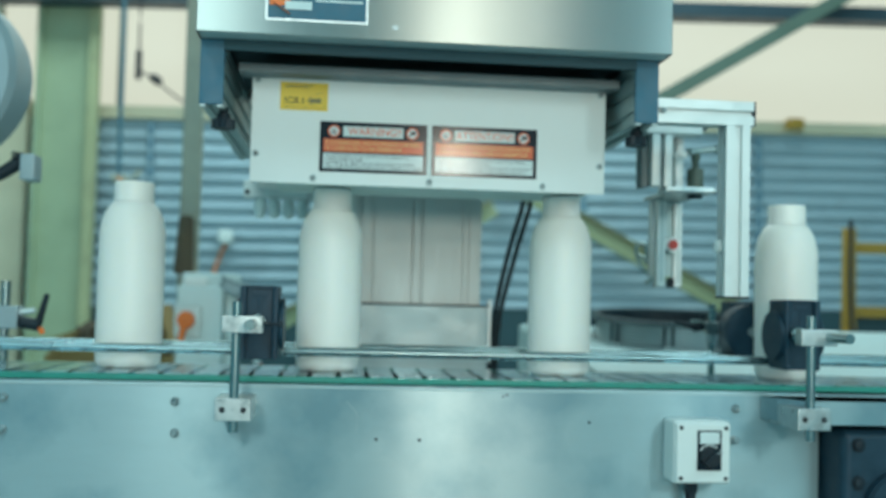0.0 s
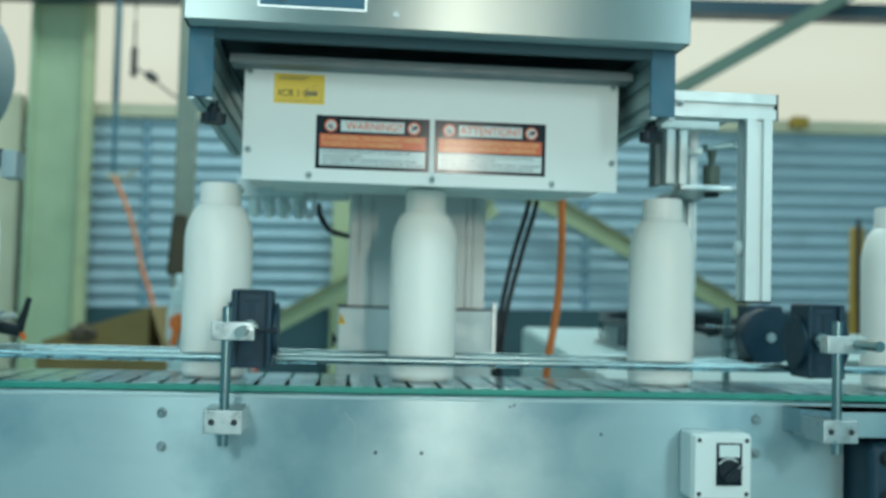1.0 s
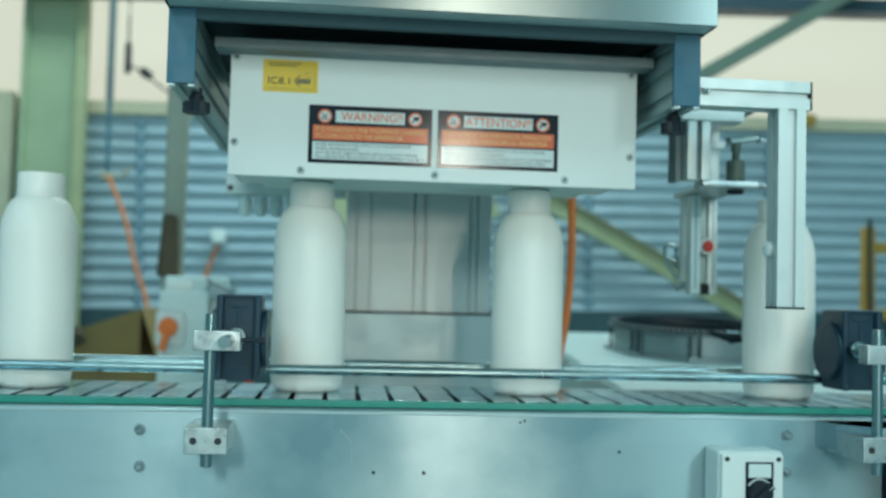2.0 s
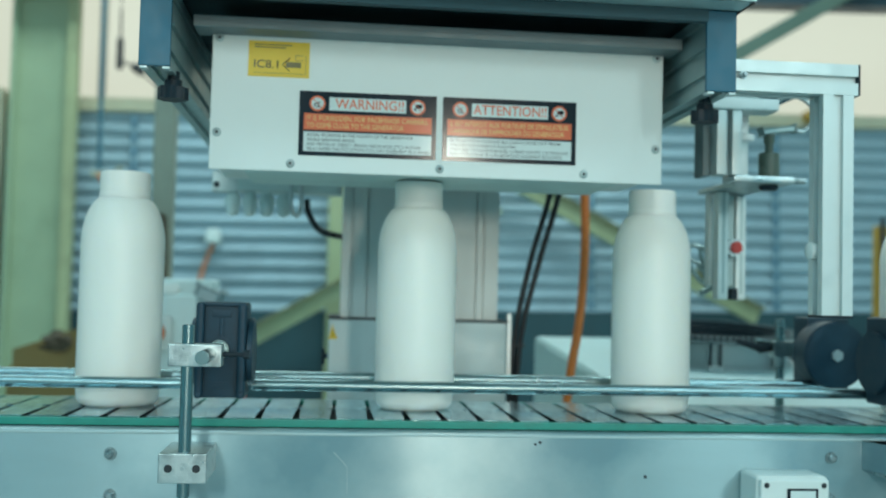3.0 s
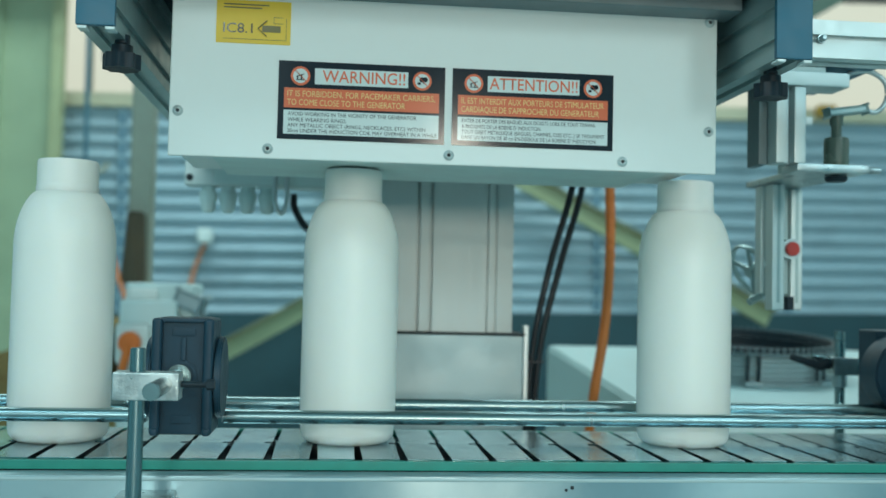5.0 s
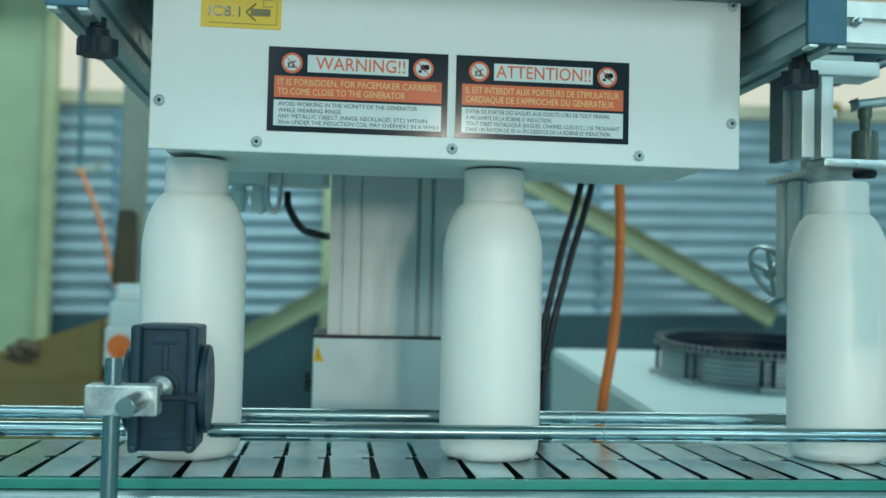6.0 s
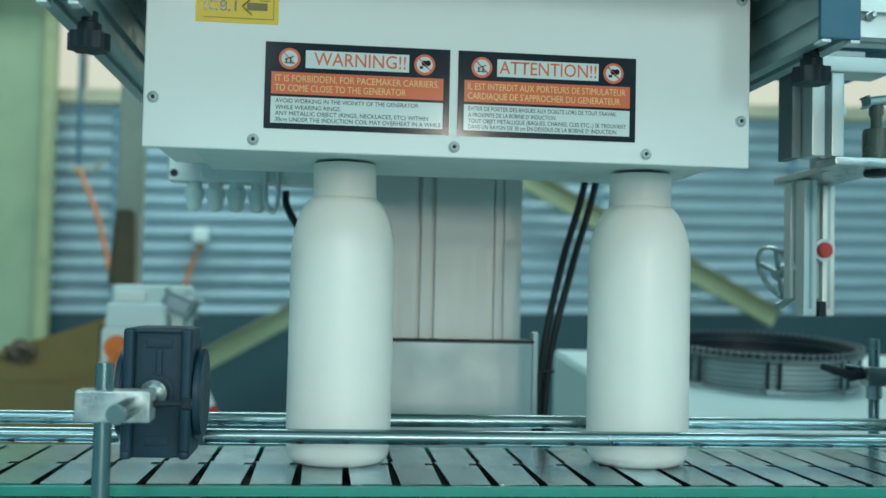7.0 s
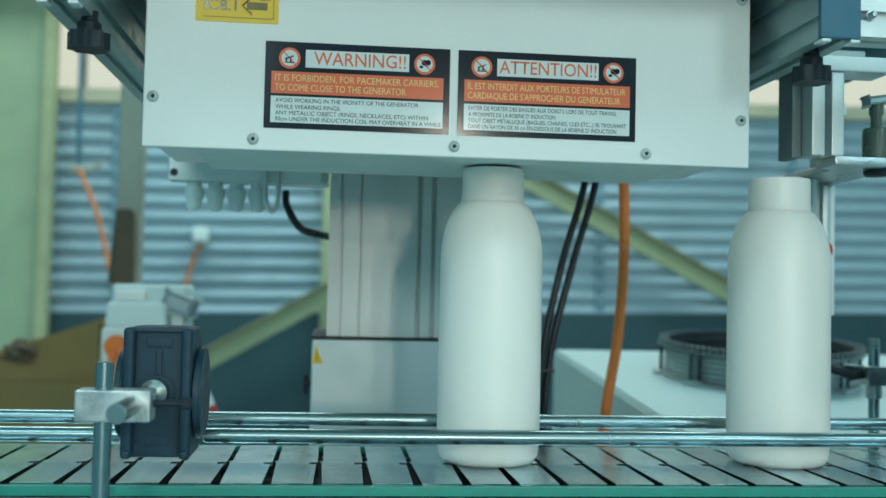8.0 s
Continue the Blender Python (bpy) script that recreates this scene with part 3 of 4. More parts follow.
part("name_plate", box(0.042, 0.068, SWF - 0.002, SWF - 0.001, -0.071, -0.056, 0.0004), M_swhite, sw)
kn = part("knob", join(rod((0.055, SWF - 0.001, -0.087), (0.055, SWF - 0.010, -0.087), 0.0135, 32, 0.0125, 0.0008), bar((0.046, SWF - 0.0125, -0.096), (0.064, SWF - 0.0125, -0.078), 0.007, 0.007, 0.001, up=(0, 1, 0))), M_dark, sw, "black rotary knob")
part("pointer", bar((0.0600, SWF - 0.0163, -0.082), (0.0655, SWF - 0.0163, -0.0765), 0.0018, 0.0006, 0, up=(0, 1, 0)), M_swhite, kn)
for a0 in range(-6, 6):
    a = radians(100 + a0 * 9)
    part("scale_mark", rod((0.055 + 0.0145 * math.cos(a), SWF - 0.0012, -0.087 + 0.0145 * math.sin(a)), (0.055 + 0.0145 * math.cos(a), SWF - 0.0016, -0.087 + 0.0145 * math.sin(a)), 0.0011, 8), M_swhite, sw)
for x in (0.018, 0.077):
    for z in (-0.051, -0.115):
        part("cover_screw", rod((x, SWF + 0.001, z), (x, SWF - 0.0008, z), 0.0027, 14), M_slot, sw)
part("cable_gland", join(rod((0.040, -0.054, -0.123), (0.040, -0.054, -0.137), 0.009, 6), rod((0.040, -0.054, -0.137), (0.040, -0.054, -0.146), 0.007, 16)), M_dark, sw)
tagged(obj("cable", tube([(0.443, -0.054, -0.14), (0.444, -0.054, -0.20), (0.46, -0.045, -0.30), (0.50, -0.02, -0.42), (0.52, 0.05, -0.56)], 0.0045), M_black_cable, smooth=True), "black cable under the switch box", "cable")

# ---- outfeed bracket, stay and gear motor ----
tagged(obj("outfeed_bracket", prism([(0.546, PLATE_Y - 0.0003), (0.556, -0.062), (0.585, -0.097), (0.72, -0.097), (0.72, PLATE_Y - 0.0003)], -0.043, -0.013), M_steel), "folded stainless bracket at the outfeed side", "bracket")
gm = thing("gear_motor", "dark blue gear motor under the outfeed end", "motor", (0.70, 0, 0))
part("gear_case", join(box(-0.066, 0.11, -0.085, 0.09, -0.30, -0.05, 0.012, 3)), M_navy, gm)
part("flange_ring", rod((0.02, -0.084, -0.16), (0.02, -0.100, -0.16), 0.062, 40, bevel=0.003), M_navy, gm)
for x, z in ((-0.045, -0.070), (-0.045, -0.118), (0.085, -0.070), (0.085, -0.25), (-0.045, -0.25)):
    part("bolt", bolt(x, -0.085, z, 0.007), M_dark, gm)
part("mount", box(-0.03, 0.09, 0.06, 0.10, -0.10, -0.012), M_steel, gm)

# ---- the induction sealer ----
se = thing("induction_sealer", "white induction sealing head under a steel hood", "sealing machine")
HX0, HX1, HZ0, HZ1 = -0.141, 0.3355, 0.252, 0.398
part("head_cover", box(HX0 + 0.0005, HX1 - 0.0005, 0.0032, 0.165, 0.2605, HZ1, 0.0015), M_white, se, "white powder-coated head cover")
part("front_panel", box(HX0, HX1, 0.0, 0.0031, HZ0, HZ1, 0.0014, 3), M_white, se, "white screwed front panel")
part("coil_plate", join(box(HX0 + 0.03, HX1 - 0.03, 0.012, 0.200, 0.2592, 0.2606, 0.0005), box(HX0 + 0.06, HX1 - 0.10, 0.03, 0.18, 0.2586, 0.2593, 0.0003)), M_under, se, "grey coil plate under the head")
part("top_rail", box(-0.157, 0.347, -0.030, 0.010, 0.391, 0.4035, 0.002), M_rail, se, "grey edge rail above the head")
for x, z in ((-0.1335, 0.290), (-0.1335, 0.388), (-0.058, 0.2605), (0.0965, 0.2605), (0.250, 0.2605), (0.328, 0.290), (0.328, 0.388)):
    bm = lathe([(0, 0), (0.0046, 0), (0.0046, 0.0006), (0.0040, 0.0008), (0.0036, 0.0020), (0.0026, 0.0028), (0.0019, 0.0028), (0.0017, 0.0012), (0, 0.0012)], 24)
    bm.transform(Matrix.Translation((x, -0.0001, z)) @ pose(0, 0, 0, 90, 0, 0))
    part("cover_screw", bm, M_screw, se, "button-head socket screw")
    part("screw_socket", rod((x, -0.0012, z), (x, -0.0016, z), 0.0016, 6), M_slot, se)

# hood
hood = part("hood_front", box(-0.198, 0.385, -0.130, -0.127, 0.4165, 0.66, 0.001), M_hood, se, "brushed stainless steel hood front", False)
for x0, x1 in ((-0.198, -0.195), (0.382, 0.385)):
    part("hood_side", box(x0, x1, -0.1268, 0.30, 0.4165, 0.66), M_hood, se, smooth=False)
part("hood_top", box(-0.1948, 0.3818, -0.1268, 0.30, 0.657, 0.66), M_hood, se, smooth=False)
part("hood_lip", box(-0.1948, 0.3818, -0.1268, -0.096, 0.4165, 0.4195), M_lip, se, "folded inner lip of the hood", False)
# added bar, dark teal to draw the dim band below the hood's edge
part("cross_bar", box(-0.1680, 0.3495, -0.098, -0.088, 0.4035, 0.4164, 0.001), M_plinth, se, "dark bar added for the dim band under the hood lip")
part("hood_back", box(-0.1948, 0.3818, 0.297, 0.30, 0.4165, 0.6568), M_hood, se, smooth=False)
part("rivet", rod((0.039, -0.1305, 0.432), (0.039, -0.1320, 0.432), 0.0035, 14), M_ring, hood)
# dark sheet that paints the shade inside the steel hood
part("hood_floor", box(-0.1945, 0.3815, -0.0958, 0.296, 0.430, 0.436), M_plinth, se, "underside of the hood, coloured dark for its shade")
# arms with blue end caps and clamp knobs
for x0, x1 in ((-0.1960, -0.1685), (0.3500, 0.3790)):
    arm = part("arm", profile_bar("y", -0.088, 0.44, x0, x1, 0.336, 0.4165), M_profile, se, "slotted aluminium arm", False)
    part("end_cap", box(x0 - 0.0008, x1 + 0.0008, -0.0935, -0.0879, 0.336, 0.4165, 0.0012), M_blue, arm, "blue plastic end cap")
    for fx in (x0 + 0.0005, x1 - 0.0065):
        part("cap_foot", box(fx, fx + 0.007, -0.0925, -0.080, 0.3335, 0.3358, 0.0005), M_swhite, arm)
    kx = x0 + 0.0245 if x0 < 0 else x0 + 0.0155
    flute = [(r * math.cos(math.pi * q / 24), r * math.sin(math.pi * q / 24)) for q in range(48) for r in (0.0138 + 0.0012 * math.cos(math.pi * q / 24 * 8),)]
    kb = join(prism(flute, -0.0055, 0.0065), lathe([(0, 0.0066), (0.0085, 0.0066), (0.0085, 0.0135), (0.006, 0.015), (0.006, 0.022), (0, 0.022)], 20))
    kb.transform(Matrix.Translation((kx, -0.045, 0.3185)))
    part("clamp_knob", kb, M_dark, arm, "black ribbed clamp knob")
# column and its base
part("column", prism([(0.0, 0.372), (0.012, 0.372), (0.012, 0.376), (0.016, 0.376), (0.016, 0.370), (0.034, 0.370), (0.034, 0.375), (0.037, 0.375), (0.037, 0.370), (0.0995, 0.370), (0.0995, 0.378), (0.1045, 0.378), (0.1045, 0.371), (0.1155, 0.371), (0.1155, 0.378), (0.1205, 0.378), (0.1205, 0.370), (0.186, 0.370), (0.186, 0.375), (0.189, 0.375), (0.189, 0.370), (0.196, 0.370), (0.196, 0.376), (0.200, 0.376), (0.200, 0.372), (0.220, 0.372), (0.220, 0.56), (0.0, 0.56)], 0.0955, 0.62), M_col, se, "broad grooved aluminium lift column", False)
part("column_base", box(-0.0155, 0.2315, 0.350, 0.60, FLOOR, 0.093, 0.003), M_base, se, "light grey sheet-metal column base")
part("base_cap", box(-0.0165, 0.2325, 0.349, 0.601, 0.0932, 0.0955), M_slot, se)
part("base_ear", join(box(0.2316, 0.2375, 0.352, 0.366, 0.0, 0.105, 0.001)), M_alu, se)
part("lever_stub", join(rod((-0.0155, 0.40, 0.04), (-0.024, 0.40, 0.04), 0.004, 10), rod((-0.022, 0.40, 0.028), (-0.022, 0.40, 0.05), 0.0028, 10)), M_dark, se)
bm = bmesh.new()
vs = [bm.verts.new(p) for p in ((-0.0152, 0.3492, 0.066), (-0.0030, 0.3492, 0.066), (-0.0105, 0.3492, 0.086))]
bm.faces.new(vs)
ext = bmesh.ops.extrude_face_region(bm, geom=bm.faces[:])
for v in ext["geom"]:
    if isinstance(v, bmesh.types.BMVert):
        v.co.y += 0.001
tri = part("warning_triangle", bm, M_yellow, se, "yellow warning triangle sticker")
part("flash", join(bar((-0.0090, 0.3488, 0.079), (-0.0110, 0.3488, 0.0745), 0.0016, 0.0005, 0, up=(0, 1, 0)), bar((-0.0110, 0.3486, 0.0745), (-0.0085, 0.3486, 0.0735), 0.0014, 0.0004, 0, up=(0, 1, 0)), bar((-0.0085, 0.3488, 0.0735), (-0.0105, 0.3488, 0.0685), 0.0016, 0.0005, 0, up=(0, 1, 0))), M_sblack, tri)
part("hood_neck", box(0.02, 0.20, 0.301, 0.369, 0.45, 0.60), M_col, se)

# connector block with cable glands, held to the column
part("connector_block", box(-0.187, -0.002, 0.42, 0.450, 0.2695, 0.2995, 0.002), M_alu_white, se, "pale connector block with glands")
part("connector_face", box(-0.150, -0.01, 0.4165, 0.4205, 0.2725, 0.290, 0.001), M_boxgrey, se)
for k in range(4):
    x = -0.158 + k * 0.0243
    gl = lathe([(0, -0.034), (0.005, -0.034), (0.0085, -0.030), (0.0095, -0.020), (0.0112, -0.018), (0.0112, -0.008), (0.0085, -0.007), (0.0085, 0.002), (0, 0.002)], 12)
    gl.transform(Matrix.Translation((x, 0.434, 0.270)))
    part("gland", gl, M_boxgrey, se, "pale plastic cable gland")
for x in (-0.180, -0.030):
    part("fixing_hole", rod((x, 0.4205, 0.279), (x, 0.4190, 0.279), 0.0045, 16), M_slot, se)
part("loop_clip", tube([(-0.074, 0.412, 0.29), (-0.074, 0.408, 0.25), (-0.066, 0.407, 0.236), (-0.060, 0.408, 0.25), (-0.060, 0.412, 0.29)], 0.003), M_alu, se)
tagged(obj("cable", tube([(-0.052, 0.43, 0.262), (-0.050, 0.425, 0.244), (-0.034, 0.415, 0.219), (-0.012, 0.41, 0.211), (0.012, 0.57, 0.216)], 0.0045), M_black_cable, smooth=True), "black cable from the connector block", "cable")
tagged(obj("cable", join(tube([(0.318, 0.39, 0.40), (0.289, 0.36, 0.272), (0.264, 0.36, 0.180), (0.243, 0.36, 0.065), (0.238, 0.37, -0.10), (0.245, 0.40, -0.4), (0.26, 0.42, -0.9)], 0.0041), tube([(0.331, 0.39, 0.40), (0.302, 0.362, 0.272), (0.277, 0.362, 0.180), (0.252, 0.362, 0.065), (0.247, 0.372, -0.10), (0.255, 0.41, -0.4), (0.28, 0.43, -0.9)], 0.0041), box(0.2375, 0.2575, 0.354, 0.368, 0.060, 0.063)), M_black_cable, smooth=True), "pair of black cables tied together", "cable")
tagged(obj("air_hose", tube([(0.360, 0.47, 0.44), (0.364, 0.46, 0.30), (0.366, 0.46, 0.20), (0.360, 0.46, 0.10), (0.346, 0.46, 0.004), (0.335, 0.47, -0.15), (0.33, 0.5, -0.5), (0.36, 0.52, -0.94)], 0.0066, 12), M_orangehose, smooth=True), "orange air hose hanging behind the conveyor", "hose")


# stickers on the head
def warning_sticker(name, x0, title, title_box, red_lines, small_lines, label):
    w, z0, z1 = 0.1425, 0.2695, 0.3365
    p = part(name, plane(x0, x0 + w, z0, z1, -0.0002), M_sblack, se, label, False)

    def X(u):
        return x0 + u * w

    def Z(v):
        return z1 - v * (z1 - z0)

    t0, t1 = title_box
    part("title_field", plane(X(t0), X(t1), Z(0.29), Z(0.085), -0.0008), M_swhite, p, smooth=False)
    part("red_field", plane(X(0.035), X(0.965), Z(0.60), Z(0.345), -0.0008), M_sred, p, smooth=False)
    part("text_field", plane(X(0.035), X(0.965), Z(0.935), Z(0.63), -0.0008), M_swhite, p, smooth=False)
    a, b = (t0 + 0.045, t1 - 0.018) if len(title) < 10 else (t0 + 0.012, t1 - 0.012)
    lettering("title", title, X(a), Z(0.255), (b - a) * w, 0.0100, -0.0014, M_sred, p, 0.006)
    for words, v, u1 in red_lines:
        lettering("red_line", words, X(0.055), Z(v), (u1 - 0.055) * w, 0.0051, -0.0014, M_scream, p)
    for words, v, u1 in small_lines:
        lettering("small_line", words, X(0.06), Z(v), (u1 - 0.06) * w, 0.0032, -0.0014, M_sblack, p)
    for k, u in enumerate((t0 - 0.085, t1 + 0.085)):
        cx, cz = X(u), Z(0.19)
        sign = part("round_sign", rod((cx, -0.0004, cz), (cx, -0.0011, cz), 0.0082, 32), M_sred, p, "round prohibition sign")
        part("sign_field", rod((cx, -0.0010, cz), (cx, -0.0015, cz), 0.0062, 32), M_swhite, sign)
        if k == 0:
            sym = join(bar((cx - 0.0035, -0.0018, cz - 0.001), (cx + 0.003, -0.0018, cz + 0.0015), 0.0032, 0.0004, 0, up=(0, 1, 0)), plane(cx - 0.003, cx - 0.002, cz - 0.003, cz, -0.0017), plane(cx + 0.0003, cx + 0.0013, cz - 0.003, cz + 0.001, -0.0017), plane(cx - 0.0038, cx + 0.0032, cz - 0.0038, cz - 0.0032, -0.0017))
        else:
            sym = join(rod((cx - 0.0004, -0.0016, cz + 0.001), (cx - 0.0004, -0.0020, cz + 0.001), 0.0022, 16), rod((cx + 0.0026, -0.0016, cz + 0.0012), (cx + 0.0026, -0.0020, cz + 0.0012), 0.0022, 16), prism([(cx - 0.0024, -0.0016), (cx + 0.0046, -0.0016), (cx + 0.0046, -0.0020), (cx - 0.0024, -0.0020)], cz + 0.0002, cz + 0.0010), bar((cx - 0.001, -0.0018, cz + 0.0006), (cx + 0.0015, -0.0018, cz - 0.0024), 0.0028, 0.0004, 0, up=(0, 1, 0)), plane(cx - 0.004, cx - 0.0014, cz - 0.0034, cz - 0.0014, -0.0017))
        part("symbol", sym, M_sblack, sign)
        part("slash", bar((cx - 0.0048, -0.0023, cz + 0.0048), (cx + 0.0048, -0.0023, cz - 0.0048), 0.0014, 0.0004, 0, up=(0, 1, 0)), M_sred, sign)
    return p


warning_sticker("warning_label", -0.0505, "WARNING!!", (0.215, 0.775), (("IT IS FORBIDDEN, FOR PACEMAKER CARRIERS,", 0.455, 0.94), ("TO COME CLOSE TO THE GENERATOR", 0.565, 0.76)),
                (("AVOID WORKING IN THE VICINITY OF THE GENERATOR", 0.70, 0.83), ("WHILE WEARING RINGS.", 0.775, 0.41), ("ANY METALLIC OBJECT (RINGS, NECKLACES, ETC) WITHIN", 0.845, 0.885), ("30cm UNDER THE INDUCTION COIL MAY OVERHEAT IN A WHILE", 0.915, 0.955)), "black, white and red English warning sticker")
warning_sticker("warning_label", 0.0985, "ATTENTION!!", (0.215, 0.785), (("IL EST INTERDIT AUX PORTEURS DE STIMULATEUR", 0.455, 0.94), ("CARDIAQUE DE S'APPROCHER DU GENERATEUR", 0.565, 0.91)),
                (("EVITER DE PORTER DES BAGUES AUX DOIGTS LORS DE TOUT TRAVAIL", 0.70, 0.89), ("A PROXIMITE DE LA BOBINE D' INDUCTION.", 0.775, 0.55), ("TOUT OBJET METALLIQUE (BAGUES, CHAINES, CLES ETC...) SE TROUVANT", 0.845, 0.945), ("DANS UN RAYON DE 30 cm EN-DESSOUS DE LA BOBINE D' INDUCTION", 0.915, 0.89)), "black, white and red French warning sticker")

ys = part("id_label", plane(-0.104, -0.0415, 0.3495, 0.3865, -0.0002), M_yellow, se, "yellow sticker with a code and an arrow", False)
lettering("code", "IC8.1", -0.098, 0.3585, 0.0245, 0.0082, -0.0010, M_sblack, ys)
part("arrow", join(prism([(-0.0655, -0.0006), (-0.0500, -0.0006), (-0.0500, -0.0010), (-0.0655, -0.0010)], 0.3598, 0.3655), bar((-0.069, -0.0008, 0.3625), (-0.0615, -0.0008, 0.3695), 0.0045, 0.0004, 0, up=(0, 1, 0)), bar((-0.069, -0.0008, 0.3625), (-0.0615, -0.0008, 0.3560), 0.0045, 0.0004, 0, up=(0, 1, 0))), M_olive, ys, smooth=False)
for z, x1 in ((0.3822, -0.06), (0.3795, -0.066)):
    part("print_bar", plane(-0.098, x1, z, z + 0.0011, -0.0006), M_olive, ys, smooth=False)
part("frame_line", join(plane(-0.098, -0.045, 0.3530, 0.3534, -0.0006), plane(-0.0454, -0.045, 0.3534, 0.372, -0.0006), box(-0.056, -0.048, -0.0010, -0.0006, 0.3672, 0.3676), box(-0.056, -0.048, -0.0010, -0.0006, 0.3725, 0.3729), box(-0.056, -0.0556, -0.0010, -0.0006, 0.3676, 0.3725)), M_olive, ys, smooth=False)

# maker's plate on the hood: plain shapes only
mp_ = part("maker_plate", plane(-0.117, 0.0055, 0.434, 0.482, -0.1302), M_alu, se, "dark printed maker's plate in a bright frame", False)
part("plate_field", plane(-0.1145, 0.003, 0.4365, 0.4795, -0.1308), M_blue, mp_, smooth=False)
part("orange_shape", prism([(-0.1125, -0.1314), (-0.096, -0.1314), (-0.088, -0.1314), (-0.088, -0.1318), (-0.1125, -0.1318)], 0.452, 0.478), M_orange, mp_, smooth=False)
part("orange_shape", bar((-0.108, -0.1316, 0.455), (-0.088, -0.1316, 0.4415), 0.010, 0.0004, 0, up=(0, 1, 0)), M_orange, mp_, smooth=False)
part("pale_shape", box(-0.094, -0.062, -0.1324, -0.1319, 0.4475, 0.4575), M_boxgrey, mp_, smooth=False)
part("print_bar", plane(-0.058, -0.001, 0.4585, 0.4610, -0.1312), M_swhite, mp_, smooth=False)

# ---- the profile frame and the slide unit at the right arm ----
pf = thing("profile_frame", "aluminium profile frame bolted to the sealer arm", "frame")
part("beam", profile_bar("x", 0.3795, 0.508, -0.090, -0.060, 0.339, 0.370, 0.007, 0.006), M_alu_white, pf, "bright slotted aluminium beam", False)
part("beam_cap", box(0.508, 0.5105, -0.0905, -0.0595, 0.3385, 0.3705, 0.001), M_dark, pf)
part("post", profile_bar("z", 0.118, 0.3388, 0.4715, 0.5035, -0.090, -0.060, 0.010, 0.005), M_alu_white, pf, "bright slotted aluminium post", False)
kb = lathe([(0, -0.004), (0.0075, -0.004), (0.009, -0.002), (0.009, 0.003), (0.006, 0.005), (0, 0.0055)], 24)
kb.transform(pose(0.4712, -0.068, 0.1826, 0, -90, 0))
part("white_button", kb, M_swhite, pf, "round white button on the post")
part("post_foot", box(0.471, 0.504, -0.0905, -0.0595, 0.1155, 0.118, 0.0006), M_dark, pf)
part("end_bolt", bolt(0.388, -0.090, 0.354, 0.0028), M_bolt, pf, "steel end bolt")
part("tie_slab", box(0.3795, 0.535, 0.085, 0.225, 0.3745, 0.3845, 0.002), M_blue, pf, "dark blue tie slab")
part("tie_rail", box(0.3795, 0.55, 0.075, 0.0845, 0.376, 0.390, 0.002), M_alu_white, pf)

su = thing("slide_unit", "aluminium slide unit with handwheel and red knob", "slide unit")
part("slide_bar", box(0.4675, 0.4815, 0.180, 0.200, 0.132, 0.2675, 0.002), M_alu_white, su, "bright slide bar below the plate")
part("slide_bar", box(0.5075, 0.5215, 0.222, 0.240, 0.132, 0.2675, 0.002), M_alu_white, su, "bright slide bar below the plate")
part("slot", box(0.473, 0.476, 0.1796, 0.181, 0.140, 0.2675), M_profile, su)
part("slot", box(0.513, 0.516, 0.2216, 0.223, 0.140, 0.2675), M_profile, su)
part("slide_web", box(0.4818, 0.5072, 0.228, 0.238, 0.150, 0.2675), M_profile, su)
part("rear_bar", box(0.4655, 0.4695, 0.206, 0.222, 0.150, 0.2675, 0.001), M_alu_white, su)
part("slot_foot", box(0.496, 0.504, 0.205, 0.221, 0.132, 0.147, 0.001), M_dark, su)
part("upright", box(0.4258, 0.4382, 0.078, 0.104, 0.2762, 0.3520, 0.0015), M_alu_white, su, "bright slender upright")
part("upright", box(0.4442, 0.4562, 0.078, 0.104, 0.2762, 0.3520, 0.0015), M_alu_white, su, "bright slender upright")
part("slide_web", box(0.4384, 0.4440, 0.090, 0.098, 0.2762, 0.3520), M_drum, su, "grey-blue web between the uprights")
part("side_strip", box(0.4165, 0.4255, 0.098, 0.128, 0.2762, 0.3660, 0.001), M_rail, su, "dark grey side strip")
part("upright", box(0.5025, 0.5165, 0.205, 0.225, 0.2762, 0.3740, 0.002), M_alu_white, su, "bright aluminium upright")
part("side_channel", box(0.470, 0.476, 0.150, 0.175, 0.2762, 0.3740, 0.001), M_profile, su)
part("cap", box(0.498, 0.522, 0.200, 0.2048, 0.336, 0.346, 0.0015), M_alu_white, su)
part("head_bar", box(0.4165, 0.500, 0.076, 0.112, 0.3522, 0.3665, 0.002), M_alu_white, su)
part("head_block", box(0.44, 0.48, 0.086, 0.110, 0.3666, 0.3744, 0.001), M_profile, su)
part("plate", join(box(0.4455, 0.520, 0.074, 0.112, 0.2680, 0.2760, 0.002), box(0.4640, 0.5225, 0.1122, 0.245, 0.2690, 0.2755, 0.001)), M_alublock, su, "small aluminium cross plate")
part("plate_end", rod((0.520, 0.082, 0.272), (0.534, 0.082, 0.272), 0.0035, 12), M_alublock, su)
rk = part("red_knob", rod((0.500, 0.208, 0.199), (0.500, 0.199, 0.199), 0.0078, 24, bevel=0.001), M_red, su, "red round knob")
part("knob_ring", rod((0.500, 0.226, 0.199), (0.500, 0.203, 0.199), 0.0115, 24), M_alublock, su)
bm = lathe([(0.0335, -0.003), (0.0365, -0.003), (0.0375, 0.0), (0.0365, 0.003), (0.0335, 0.003), (0.0325, 0.0), (0.0335, -0.003)], 40)
for k in range(4):
    a = k * math.pi / 2 + 0.4
    bm = join(bm, rod((0, 0, 0), (0.034 * math.cos(a), 0.034 * math.sin(a), 0), 0.003, 8))
